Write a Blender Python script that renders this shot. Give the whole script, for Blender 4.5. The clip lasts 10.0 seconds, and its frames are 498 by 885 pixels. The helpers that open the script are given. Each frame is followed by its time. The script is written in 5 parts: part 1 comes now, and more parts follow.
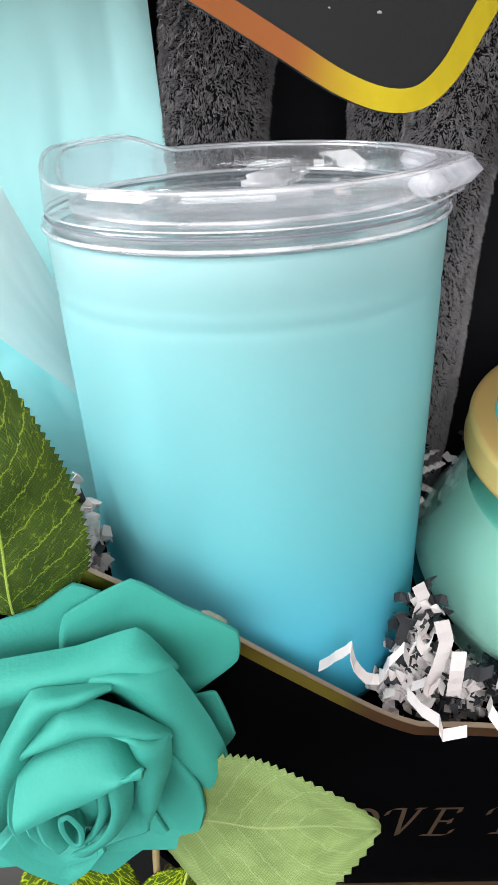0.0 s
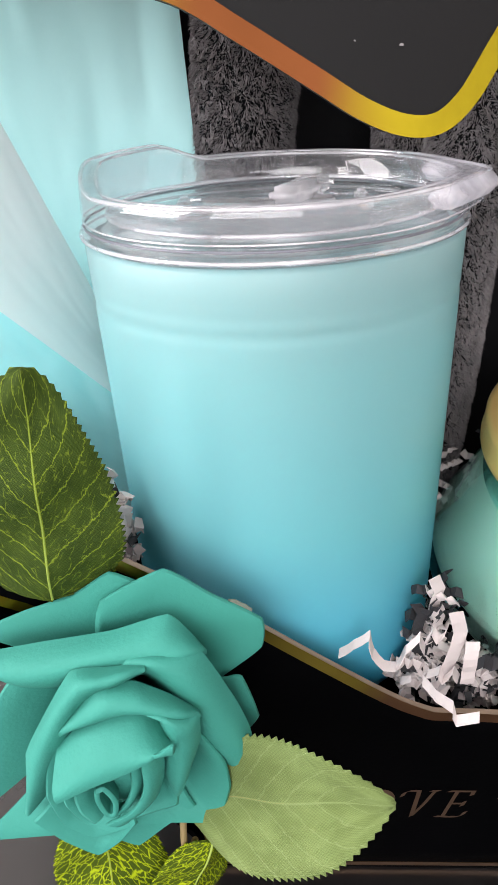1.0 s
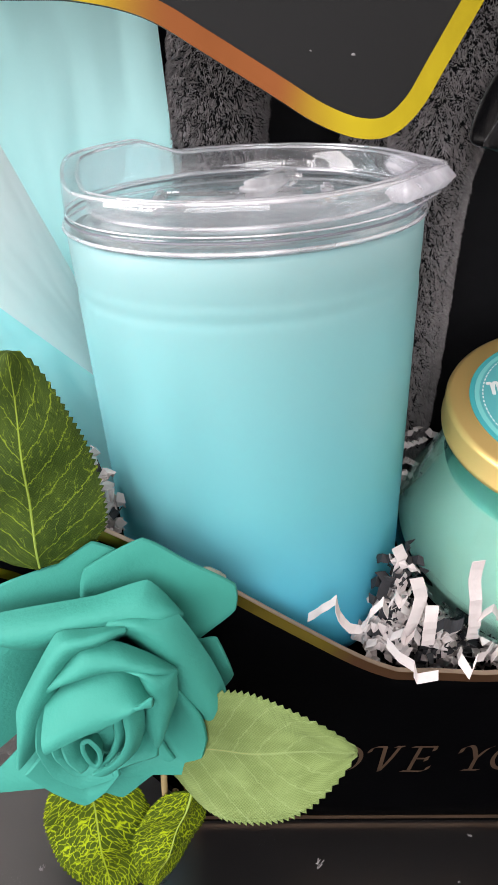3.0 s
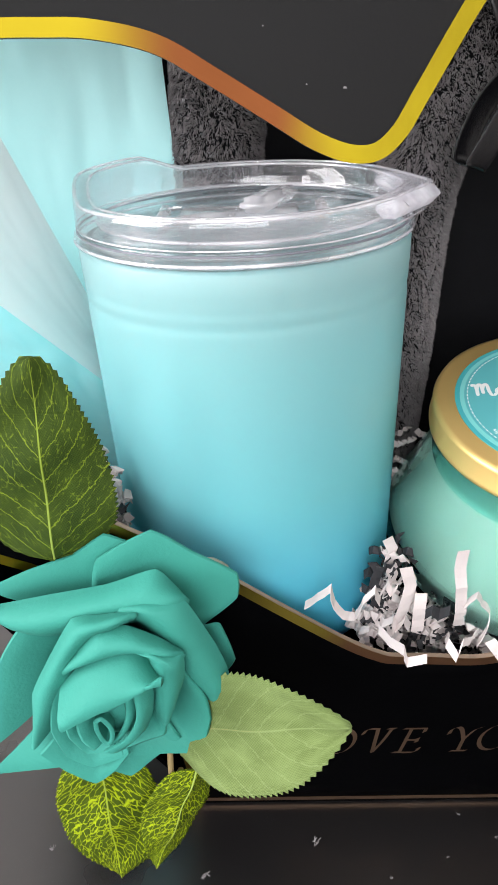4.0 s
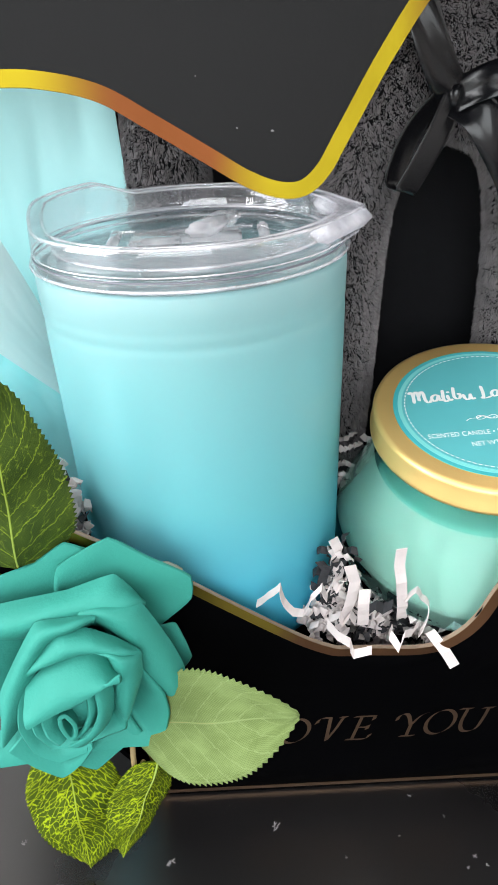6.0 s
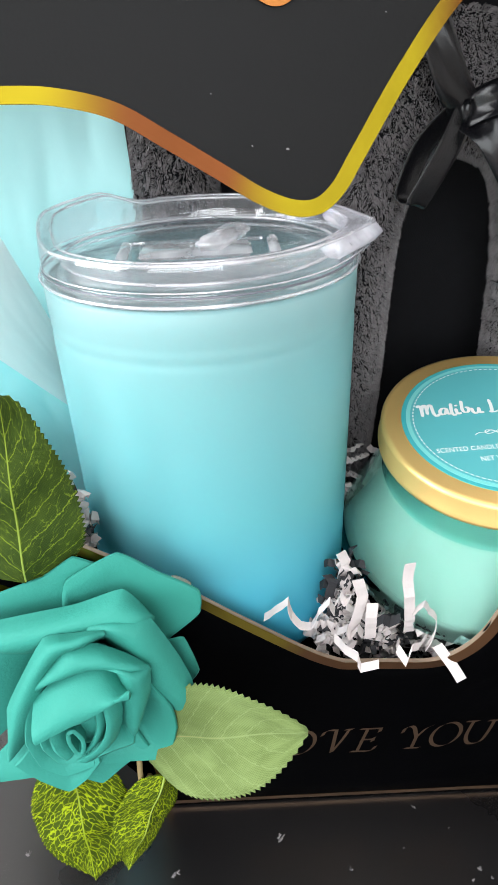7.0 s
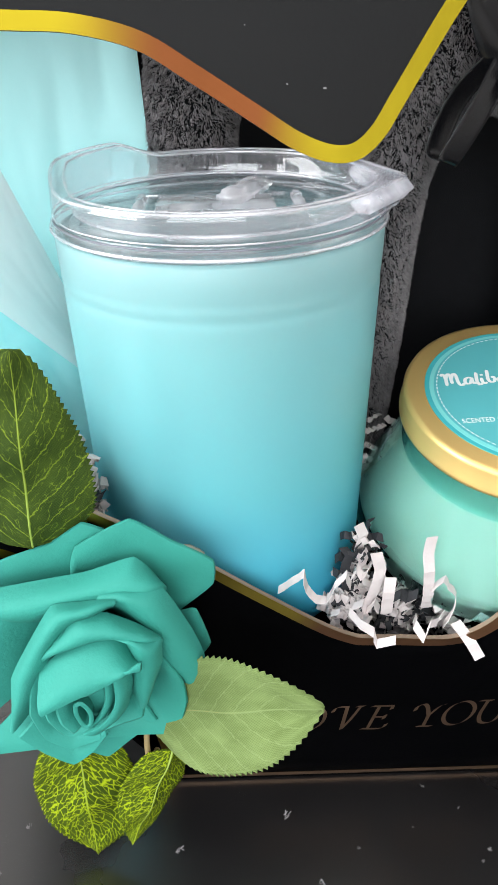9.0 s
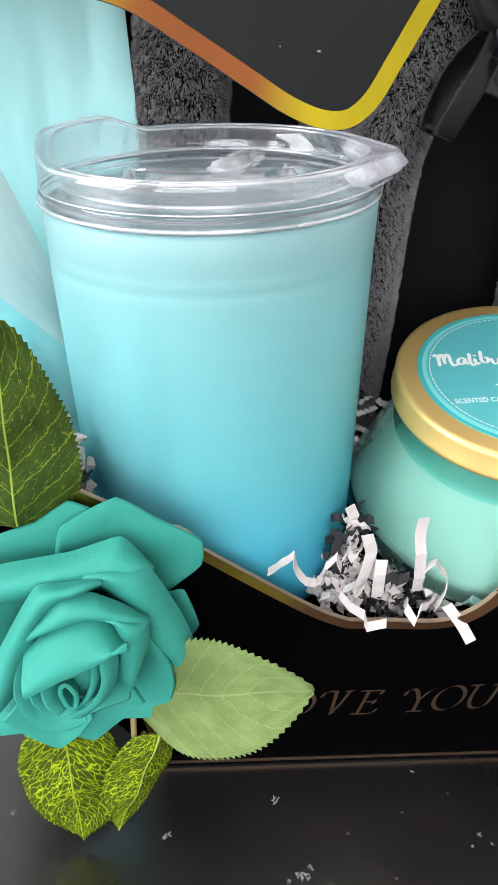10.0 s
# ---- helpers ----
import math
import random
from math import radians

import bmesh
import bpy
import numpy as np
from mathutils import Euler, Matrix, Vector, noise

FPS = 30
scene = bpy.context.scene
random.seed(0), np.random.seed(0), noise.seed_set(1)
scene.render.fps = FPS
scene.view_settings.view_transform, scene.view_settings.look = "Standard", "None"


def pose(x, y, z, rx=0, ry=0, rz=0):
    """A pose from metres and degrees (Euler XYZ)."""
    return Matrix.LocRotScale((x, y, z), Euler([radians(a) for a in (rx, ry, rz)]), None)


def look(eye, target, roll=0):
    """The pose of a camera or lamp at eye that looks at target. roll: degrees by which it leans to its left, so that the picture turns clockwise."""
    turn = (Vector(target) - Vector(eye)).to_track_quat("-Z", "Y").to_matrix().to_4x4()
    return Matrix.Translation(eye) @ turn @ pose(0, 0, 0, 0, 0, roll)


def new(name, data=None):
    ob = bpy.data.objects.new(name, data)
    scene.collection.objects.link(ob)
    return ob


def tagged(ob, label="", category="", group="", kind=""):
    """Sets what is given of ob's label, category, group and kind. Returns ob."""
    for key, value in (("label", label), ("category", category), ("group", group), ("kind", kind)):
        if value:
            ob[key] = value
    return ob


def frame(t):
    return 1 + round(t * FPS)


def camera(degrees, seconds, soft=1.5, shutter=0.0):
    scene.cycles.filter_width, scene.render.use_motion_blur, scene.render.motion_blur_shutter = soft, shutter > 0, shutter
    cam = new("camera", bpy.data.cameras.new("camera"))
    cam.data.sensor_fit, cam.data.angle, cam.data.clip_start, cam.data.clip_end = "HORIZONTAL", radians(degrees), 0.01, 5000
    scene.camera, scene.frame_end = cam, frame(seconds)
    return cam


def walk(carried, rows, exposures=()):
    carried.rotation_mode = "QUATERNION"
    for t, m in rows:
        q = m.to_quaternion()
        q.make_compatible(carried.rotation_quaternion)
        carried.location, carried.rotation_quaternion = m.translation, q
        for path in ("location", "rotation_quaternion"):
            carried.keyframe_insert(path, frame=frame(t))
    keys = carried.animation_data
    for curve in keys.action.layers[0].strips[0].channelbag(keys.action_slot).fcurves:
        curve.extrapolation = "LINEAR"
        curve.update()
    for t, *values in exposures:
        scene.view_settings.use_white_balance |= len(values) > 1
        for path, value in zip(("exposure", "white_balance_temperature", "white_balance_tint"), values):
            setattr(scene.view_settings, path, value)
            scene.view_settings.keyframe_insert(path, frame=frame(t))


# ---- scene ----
cam = camera(35.4, 10.0)
PATH = [
    (0, (0.01, 0.011, 0.212), (0.006, 1.752, -0.771), -0.9),
    (0.5, (0.01, 0.008, 0.213), (-0.025, 1.746, -0.776), -1.1),
    (1, (0.009, 0.004, 0.218), (-0.048, 1.733, -0.786), -1.3),
    (1.5, (0.014, 0.003, 0.214), (-0.041, 1.722, -0.807), -1.3),
    (2, (0.017, 0.005, 0.213), (-0.034, 1.716, -0.822), -1.3),
    (2.5, (0.015, 0.001, 0.217), (-0.023, 1.71, -0.821), -1.2),
    (4, (0.011, -0.019, 0.228), (0.003, 1.697, -0.798), -1.0),
    (4.5, (0.014, -0.019, 0.226), (0.022, 1.696, -0.802), -1.0),
    (5, (0.013, -0.025, 0.23), (0.041, 1.689, -0.8), -1.1),
    (5.5, (0.018, -0.03, 0.235), (0.061, 1.685, -0.792), -1.2),
    (6, (0.017, -0.029, 0.237), (0.079, 1.685, -0.792), -1.1),
    (7.5, (0.013, -0.025, 0.241), (0.083, 1.682, -0.799), -0.4),
    (8, (0.014, -0.023, 0.234), (0.08, 1.674, -0.823), -0.0),
    (8.5, (0.007, -0.02, 0.231), (0.08, 1.667, -0.84), 0.5),
    (9, (0.008, -0.02, 0.233), (0.092, 1.66, -0.849), 0.8),
    (9.5, (0.012, -0.02, 0.231), (0.11, 1.656, -0.857), 1.2),
    (10, (0.008, -0.019, 0.228), (0.119, 1.65, -0.867), 1.6),
]
EXPOSURES = [(0, -0.02, 6500, 10), (0.5, -0.16, 6800, 18), (2.5, -0.16, 6800, 17), (4, -0.08, 6650, 14), (5.5, -0.05, 6500, 10), (7.5, -0.02, 6450, 10), (10, -0.06, 6420, 9)]
walk(cam, [(t, look(eye, target, roll)) for t, eye, target, roll in PATH], EXPOSURES)

# ---- world, assumed room light ----
scene.cycles.transparent_max_bounces = 24
world = bpy.data.worlds.new("sky")
scene.world = world
world.use_nodes = True
wn = world.node_tree.nodes
sky = wn.new("ShaderNodeTexSky")
sky.sky_type, sky.sun_disc = "NISHITA", False
sky.sun_elevation, sky.sun_rotation = radians(42), radians(215)
wn["Background"].inputs[1].default_value = 0.05
world.node_tree.links.new(sky.outputs[0], wn["Background"].inputs[0])


def area_lamp(name, eye, target, w, h, watts, colour=(1, 0.98, 0.95)):
    data = bpy.data.lights.new(name, "AREA")
    data.shape, data.size, data.size_y, data.energy, data.color = "RECTANGLE", w, h, watts, colour
    ob = new(name, data)
    ob.matrix_world = look(eye, target)
    return ob


# Assumed soft sources out of view; the side one also brightens the tissue.
area_lamp("added_light_front", (-0.35, -1.55, 0.88), (-0.35, 0, 0.75), 1.7, 1.2, 40, (0.95, 0.99, 1.0))
area_lamp("added_light_side", (-1.55, -0.3, 0.78), (0, -0.15, 0.6), 1.3, 1.2, 52, (0.98, 0.99, 1.0))

# ---- materials ----


def material(name, colour=(0.5, 0.5, 0.5), rough=0.5, metal=0.0, vary=0.0, scale=40.0, bump=0.0, bump_scale=300.0,
             spec=0.5, trans=0.0, ior=1.5, sheen=0.0, coat=0.0, subsurface=0.0, rough_vary=0.0):
    m = bpy.data.materials.new(name)
    m.use_nodes = True
    nt = m.node_tree
    b = nt.nodes["Principled BSDF"]
    b.inputs["Base Color"].default_value = (*colour, 1)
    b.inputs["Roughness"].default_value = rough
    b.inputs["Metallic"].default_value = metal
    b.inputs["Specular IOR Level"].default_value = spec
    b.inputs["Transmission Weight"].default_value = trans
    b.inputs["IOR"].default_value = ior
    b.inputs["Sheen Weight"].default_value = sheen
    b.inputs["Coat Weight"].default_value = coat
    b.inputs["Coat Roughness"].default_value = 0.08
    if subsurface:
        b.inputs["Subsurface Weight"].default_value = subsurface
        b.inputs["Subsurface Radius"].default_value = (0.003, 0.004, 0.004)
    co = nt.nodes.new("ShaderNodeTexCoord")
    if vary or rough_vary:
        n = nt.nodes.new("ShaderNodeTexNoise")
        n.inputs["Scale"].default_value, n.inputs["Detail"].default_value = scale, 6
        nt.links.new(co.outputs["Object"], n.inputs["Vector"])
        if vary:
            mix = nt.nodes.new("ShaderNodeMix")
            mix.data_type = "RGBA"
            mix.inputs[6].default_value = (*[c * (1 - vary) for c in colour], 1)
            mix.inputs[7].default_value = (*[min(1, c * (1 + vary)) for c in colour], 1)
            nt.links.new(n.outputs["Fac"], mix.inputs[0])
            nt.links.new(mix.outputs[2], b.inputs["Base Color"])
        if rough_vary:
            r = nt.nodes.new("ShaderNodeMapRange")
            r.inputs[1].default_value, r.inputs[2].default_value = 0.3, 0.7
            r.inputs[3].default_value, r.inputs[4].default_value = rough - rough_vary, rough + rough_vary
            nt.links.new(n.outputs["Fac"], r.inputs[0])
            nt.links.new(r.outputs[0], b.inputs["Roughness"])
    if bump:
        n2 = nt.nodes.new("ShaderNodeTexNoise")
        n2.inputs["Scale"].default_value, n2.inputs["Detail"].default_value = bump_scale, 4
        nt.links.new(co.outputs["Object"], n2.inputs["Vector"])
        bp = nt.nodes.new("ShaderNodeBump")
        bp.inputs["Strength"].default_value, bp.inputs["Distance"].default_value = bump, 0.001
        nt.links.new(n2.outputs["Fac"], bp.inputs["Height"])
        nt.links.new(bp.outputs[0], b.inputs["Normal"])
    return m


def node(m, kind, **inputs):
    n = m.node_tree.nodes.new(kind)
    for k, v in inputs.items():
        n.inputs[k].default_value = v
    return n


def math_node(m, op, a, b=None, c=None):
    n = m.node_tree.nodes.new("ShaderNodeMath")
    n.operation = op
    for i, v in enumerate((a, b, c)):
        if v is None:
            continue
        if isinstance(v, (int, float)):
            n.inputs[i].default_value = v
        else:
            m.node_tree.links.new(v, n.inputs[i])
    return n.outputs[0]


def smooth_mask(m, value, lo, hi):
    n = m.node_tree.nodes.new("ShaderNodeMapRange")
    n.interpolation_type = "SMOOTHSTEP"
    m.node_tree.links.new(value, n.inputs[0])
    n.inputs[1].default_value, n.inputs[2].default_value = lo, hi
    return n.outputs[0]


def mix_colour(m, fac, a, b):
    n = m.node_tree.nodes.new("ShaderNodeMix")
    n.data_type = "RGBA"
    for sock, v in ((n.inputs[0], fac), (n.inputs[6], a), (n.inputs[7], b)):
        if isinstance(v, (tuple, float, int)):
            sock.default_value = (*v, 1) if isinstance(v, tuple) else v
        else:
            m.node_tree.links.new(v, sock)
    return n.outputs[2]


WALL = material("painted_wall", (0.78, 0.765, 0.76), 0.8, vary=0.04, scale=3, bump=0.1)
CEILING = material("ceiling_paint", (0.82, 0.81, 0.8), 0.9, vary=0.03, scale=3)
FLOORING = material("floor_boards", (0.3, 0.2, 0.13), 0.5, vary=0.25, scale=6, bump=0.1)
BLACK_BOARD = material("black_board", (0.0006, 0.0006, 0.0009), 0.5, spec=0.025, vary=0.3, scale=60, bump=0.05, bump_scale=900)
FLAP_BOARD = material("flap_board", (0.0055, 0.0053, 0.0054), 0.5, spec=0.13, vary=0.08, scale=30, bump=0.04, bump_scale=1200)
BOARD_EDGE = material("cut_board_edge", (0.27, 0.19, 0.135), 0.8, vary=0.1, scale=200)
GOLD = material("gold_foil", (0.8, 0.5, 0.05), 0.36, 1.0, bump=0.05, bump_scale=700, rough_vary=0.06)
DULL_GOLD = material("dull_gold_print", (0.26, 0.165, 0.105), 0.4, 1.0, vary=0.2, scale=90)
LID_GOLD = material("gold_lacquered_tin", (0.88, 0.58, 0.21), 0.4, 0.65, vary=0.06, scale=30, bump=0.05, bump_scale=1500)
PLUSH_BASE = material("plush_backing", (0.006, 0.006, 0.007), 0.95, vary=0.3, scale=200, spec=0.1)
PLUSH = material("black_plush_pile", (0.185, 0.168, 0.172), 0.38, vary=0.6, scale=150, spec=0.5, sheen=0.4)
INSOLE = material("black_insole_cloth", (0.004, 0.004, 0.005), 0.8, vary=0.3, scale=300, spec=0.15, bump=0.2, bump_scale=2500)
SATIN = material("black_satin", (0.004, 0.004, 0.005), 0.25, vary=0.2, scale=90, spec=0.38, bump=0.04, bump_scale=2600)
WAX = material("cream_wax", (0.84, 0.87, 0.76), 0.55, vary=0.1, scale=35, subsurface=0.2)
PAPER_WHITE = material("white_crinkle_paper", (0.66, 0.59, 0.58), 0.75, vary=0.06, scale=200, bump=0.15, bump_scale=900)
PAPER_BLACK = material("charcoal_crinkle_paper", (0.035, 0.035, 0.04), 0.7, vary=0.3, scale=200, bump=0.15, bump_scale=900)
FOAM = material("teal_foam", (0.034, 0.275, 0.22), 0.7, vary=0.12, scale=60, bump=0.16, bump_scale=1100, spec=0.3)
# grey line drawn for the shade and dark reflection in the lid's groove
GROOVE_SHADE = material("groove_shade_grey", (0.16, 0.17, 0.2), 0.4)
STEM_WOOD = material("tan_stem", (0.26, 0.19, 0.08), 0.6, vary=0.15, scale=150)
LINT = material("white_lint", (0.27, 0.255, 0.26), 0.9)
LABEL_TEAL = material("label_teal", (0.1, 0.44, 0.47), 0.45, vary=0.07, scale=60)
LABEL_EDGE = material("label_mint_ring", (0.2, 0.62, 0.6), 0.45, vary=0.05, scale=60)
LABEL_RIM = material("label_teal_border", (0.05, 0.4, 0.43), 0.45, vary=0.05, scale=60)
LABEL_WHITE = material("label_white_ink", (0.85, 0.87, 0.86), 0.5)


def table_material():
    m = material("black_gloss_table", (0.006, 0.0053, 0.0056), 0.29, vary=0.3, scale=9, spec=0.5, ior=2.1, rough_vary=0.06, bump=0.03, bump_scale=500)
    b = m.node_tree.nodes["Principled BSDF"]
    co = m.node_tree.nodes.new("ShaderNodeTexCoord")
    # fine dust lying in patches
    fine = node(m, "ShaderNodeTexNoise", Scale=2600.0, Detail=2.0)
    patch = node(m, "ShaderNodeTexNoise", Scale=22.0, Detail=3.0)
    for n in (fine, patch):
        m.node_tree.links.new(co.outputs["Object"], n.inputs["Vector"])
    dust = math_node(m, "MULTIPLY", smooth_mask(m, fine.outputs["Fac"], 0.6, 0.78), smooth_mask(m, patch.outputs["Fac"], 0.55, 0.72))
    old = b.inputs["Base Color"].links[0].from_socket
    m.node_tree.links.new(mix_colour(m, math_node(m, "MULTIPLY", dust, 0.6), old, (0.4, 0.38, 0.38)), b.inputs["Base Color"])
    return m


TABLE = table_material()


def foil_reflections(m, yellow, copper, scale):
    """Reflections painted on gold foil: yellow to copper and back along the flap's border."""
    co = m.node_tree.nodes.new("ShaderNodeTexCoord")
    n = node(m, "ShaderNodeTexNoise", Scale=scale, Detail=2.0)
    m.node_tree.links.new(co.outputs["Object"], n.inputs["Vector"])
    sep = m.node_tree.nodes.new("ShaderNodeSeparateXYZ")
    m.node_tree.links.new(co.outputs["Object"], sep.inputs[0])
    x = math_node(m, "ADD", sep.outputs[0], math_node(m, "MULTIPLY", math_node(m, "SUBTRACT", n.outputs["Fac"], 0.5), 0.012))
    mid = math_node(m, "MULTIPLY", smooth_mask(m, x, -0.022, 0.0), math_node(m, "SUBTRACT", 1.0, smooth_mask(m, x, 0.015, 0.03)))
    fac = math_node(m, "MAXIMUM", mid, smooth_mask(m, x, 0.052, 0.064))
    m.node_tree.links.new(mix_colour(m, fac, yellow, copper), m.node_tree.nodes["Principled BSDF"].inputs["Base Color"])


foil_reflections(GOLD, (0.19, 0.142, 0.008), (0.09, 0.029, 0.01), 30.0)
COPPER = material("copper_foil", (0.2, 0.075, 0.02), 0.36, 1.0, vary=0.15, scale=60, bump=0.05, bump_scale=700)


def rim_reflections(m, yellow, copper):
    """The front rim's foil with painted reflections: olive gold high, brown copper low."""
    co = m.node_tree.nodes.new("ShaderNodeTexCoord")
    n = node(m, "ShaderNodeTexNoise", Scale=45.0, Detail=3.0)
    m.node_tree.links.new(co.outputs["Object"], n.inputs["Vector"])
    sep = m.node_tree.nodes.new("ShaderNodeSeparateXYZ")
    m.node_tree.links.new(co.outputs["Object"], sep.inputs[0])
    x = math_node(m, "ADD", sep.outputs[0], math_node(m, "MULTIPLY", math_node(m, "SUBTRACT", n.outputs["Fac"], 0.5), 0.03))
    m.node_tree.links.new(mix_colour(m, smooth_mask(m, x, 0.026, 0.036), yellow, copper), m.node_tree.nodes["Principled BSDF"].inputs["Base Color"])


RIM_GOLD = material("rim_foil_reflections", (0.8, 0.5, 0.05), 0.34, 1.0, bump=0.05, bump_scale=700, rough_vary=0.06)
rim_reflections(RIM_GOLD, (0.36, 0.27, 0.045), (0.26, 0.13, 0.066))


def ombre_material():
    """Frosted cup paint that runs from pale aqua at the mouth to deep sky blue at the foot."""
    m = material("ombre_frosted_paint", (0.4, 0.8, 0.85), 0.4, spec=0.3, bump=0.03, bump_scale=400, subsurface=0.45)
    m.node_tree.nodes["Principled BSDF"].inputs["Subsurface Radius"].default_value = (0.008, 0.011, 0.012)
    b = m.node_tree.nodes["Principled BSDF"]
    co = m.node_tree.nodes.new("ShaderNodeTexCoord")
    sep = m.node_tree.nodes.new("ShaderNodeSeparateXYZ")
    m.node_tree.links.new(co.outputs["Object"], sep.inputs[0])
    cloud = node(m, "ShaderNodeTexNoise", Scale=18.0, Detail=2.0)
    m.node_tree.links.new(co.outputs["Object"], cloud.inputs["Vector"])
    z = math_node(m, "ADD", sep.outputs[2], math_node(m, "MULTIPLY", math_node(m, "SUBTRACT", cloud.outputs["Fac"], 0.5), 0.01))
    ramp = m.node_tree.nodes.new("ShaderNodeValToRGB")
    rng = m.node_tree.nodes.new("ShaderNodeMapRange")
    rng.inputs[1].default_value, rng.inputs[2].default_value = -0.112, 0.0
    m.node_tree.links.new(z, rng.inputs[0])
    m.node_tree.links.new(rng.outputs[0], ramp.inputs[0])
    stops = ((0.0, (0.036, 0.41, 0.66)), (0.2, (0.09, 0.51, 0.68)), (0.45, (0.16, 0.53, 0.58)), (0.8, (0.235, 0.53, 0.55)), (1.0, (0.3, 0.5, 0.51)))
    while len(ramp.color_ramp.elements) < len(stops):
        ramp.color_ramp.elements.new(0.5)
    for e, (p, c) in zip(ramp.color_ramp.elements, stops):
        e.position, e.color = p, (*c, 1)
    m.node_tree.links.new(ramp.outputs[0], b.inputs["Base Color"])
    # the frosted plastic lets some light through
    tr = node(m, "ShaderNodeBsdfTranslucent")
    m.node_tree.links.new(ramp.outputs[0], tr.inputs["Color"])
    mix = node(m, "ShaderNodeMixShader")
    mix.inputs[0].default_value = 0.15
    m.node_tree.links.new(b.outputs[0], mix.inputs[1])
    m.node_tree.links.new(tr.outputs[0], mix.inputs[2])
    m.node_tree.links.new(mix.outputs[0], m.node_tree.nodes["Material Output"].inputs["Surface"])
    return m


OMBRE = ombre_material()


def leaf_material(name, blade, dark, vein, strength, net):
    """Cloth leaf: a midrib and side veins by the leaf's own length and width, a net of fine veins and a woven relief."""
    m = material(name, blade, 0.6, spec=0.15)
    nt, b = m.node_tree, m.node_tree.nodes["Principled BSDF"]
    uv = nt.nodes.new("ShaderNodeUVMap")
    sep = nt.nodes.new("ShaderNodeSeparateXYZ")
    nt.links.new(uv.outputs[0], sep.inputs[0])
    wob = node(m, "ShaderNodeTexNoise", Scale=9.0, Detail=8.0, Roughness=0.75)
    nt.links.new(uv.outputs[0], wob.inputs["Vector"])
    w = math_node(m, "MULTIPLY", math_node(m, "SUBTRACT", wob.outputs["Fac"], 0.5), 0.085)
    u, v = sep.outputs[0], sep.outputs[1]
    across = math_node(m, "ABSOLUTE", math_node(m, "ADD", math_node(m, "SUBTRACT", v, 0.5), math_node(m, "MULTIPLY", w, 0.12)))
    rib = math_node(m, "SUBTRACT", 1.0, smooth_mask(m, across, 0.003, 0.013))
    run = math_node(m, "ADD", math_node(m, "SUBTRACT", u, math_node(m, "MULTIPLY", across, 0.6)), w)
    saw = math_node(m, "ABSOLUTE", math_node(m, "SUBTRACT", math_node(m, "FRACT", math_node(m, "MULTIPLY", run, 8.0)), 0.5))
    brk = node(m, "ShaderNodeTexNoise", Scale=22.0, Detail=4.0)
    nt.links.new(uv.outputs[0], brk.inputs["Vector"])
    side = math_node(m, "MULTIPLY", math_node(m, "SUBTRACT", 1.0, smooth_mask(m, saw, 0.008, 0.042)), smooth_mask(m, brk.outputs["Fac"], 0.2, 0.42))
    # the net: small cells drawn out along the side veins
    join = nt.nodes.new("ShaderNodeCombineXYZ")
    nt.links.new(math_node(m, "MULTIPLY", run, 25.0), join.inputs[0])
    nt.links.new(math_node(m, "MULTIPLY", v, 12.0), join.inputs[1])
    cell = nt.nodes.new("ShaderNodeTexVoronoi")
    cell.feature = "DISTANCE_TO_EDGE"
    cell.inputs["Scale"].default_value = 1.0
    nt.links.new(join.outputs[0], cell.inputs["Vector"])
    fine = math_node(m, "MULTIPLY", math_node(m, "SUBTRACT", 1.0, smooth_mask(m, cell.outputs["Distance"], 0.012, 0.012 + 0.06 * net)), net)
    fine = math_node(m, "MULTIPLY", fine, smooth_mask(m, brk.outputs["Fac"], 0.62 - 0.4 * net, 0.8 - 0.4 * net))
    mask = math_node(m, "MULTIPLY", math_node(m, "MAXIMUM", math_node(m, "MAXIMUM", rib, math_node(m, "MULTIPLY", side, 0.85)), fine), strength)
    tone = node(m, "ShaderNodeTexNoise", Scale=5.0, Detail=4.0)
    nt.links.new(uv.outputs[0], tone.inputs["Vector"])
    weft = math_node(m, "MULTIPLY", math_node(m, "SINE", math_node(m, "MULTIPLY", u, 430.0)), math_node(m, "SINE", math_node(m, "MULTIPLY", v, 270.0)))
    body = mix_colour(m, math_node(m, "ADD", smooth_mask(m, tone.outputs["Fac"], 0.25, 0.8), math_node(m, "MULTIPLY", weft, 0.4)), dark, blade)
    nt.links.new(mix_colour(m, mask, body, vein), b.inputs["Base Color"])
    wave = []
    for axis, n in ((u, 130.0), (v, 90.0)):
        wave.append(math_node(m, "SINE", math_node(m, "MULTIPLY", axis, n * 6.28)))
    weave = math_node(m, "MULTIPLY", wave[0], wave[1])
    height = math_node(m, "ADD", math_node(m, "MULTIPLY", weave, 0.45), math_node(m, "MULTIPLY", mask, 1.0))
    bp = node(m, "ShaderNodeBump", Strength=0.5, Distance=0.0004)
    nt.links.new(height, bp.inputs["Height"])
    nt.links.new(bp.outputs[0], b.inputs["Normal"])
    return m


LEAF_DARK = leaf_material("dark_green_leaf_cloth", (0.06, 0.1, 0.012), (0.025, 0.05, 0.006), (0.34, 0.45, 0.035), 0.72, 0.5)
LEAF_LOW = leaf_material("yellow_green_leaf_cloth", (0.07, 0.11, 0.003), (0.035, 0.065, 0.002), (0.48, 0.6, 0.008), 0.82, 0.95)
LEAF_PALE = leaf_material("pale_leaf_underside", (0.22, 0.3, 0.105), (0.14, 0.195, 0.06), (0.33, 0.42, 0.19), 0.42, 0.4)


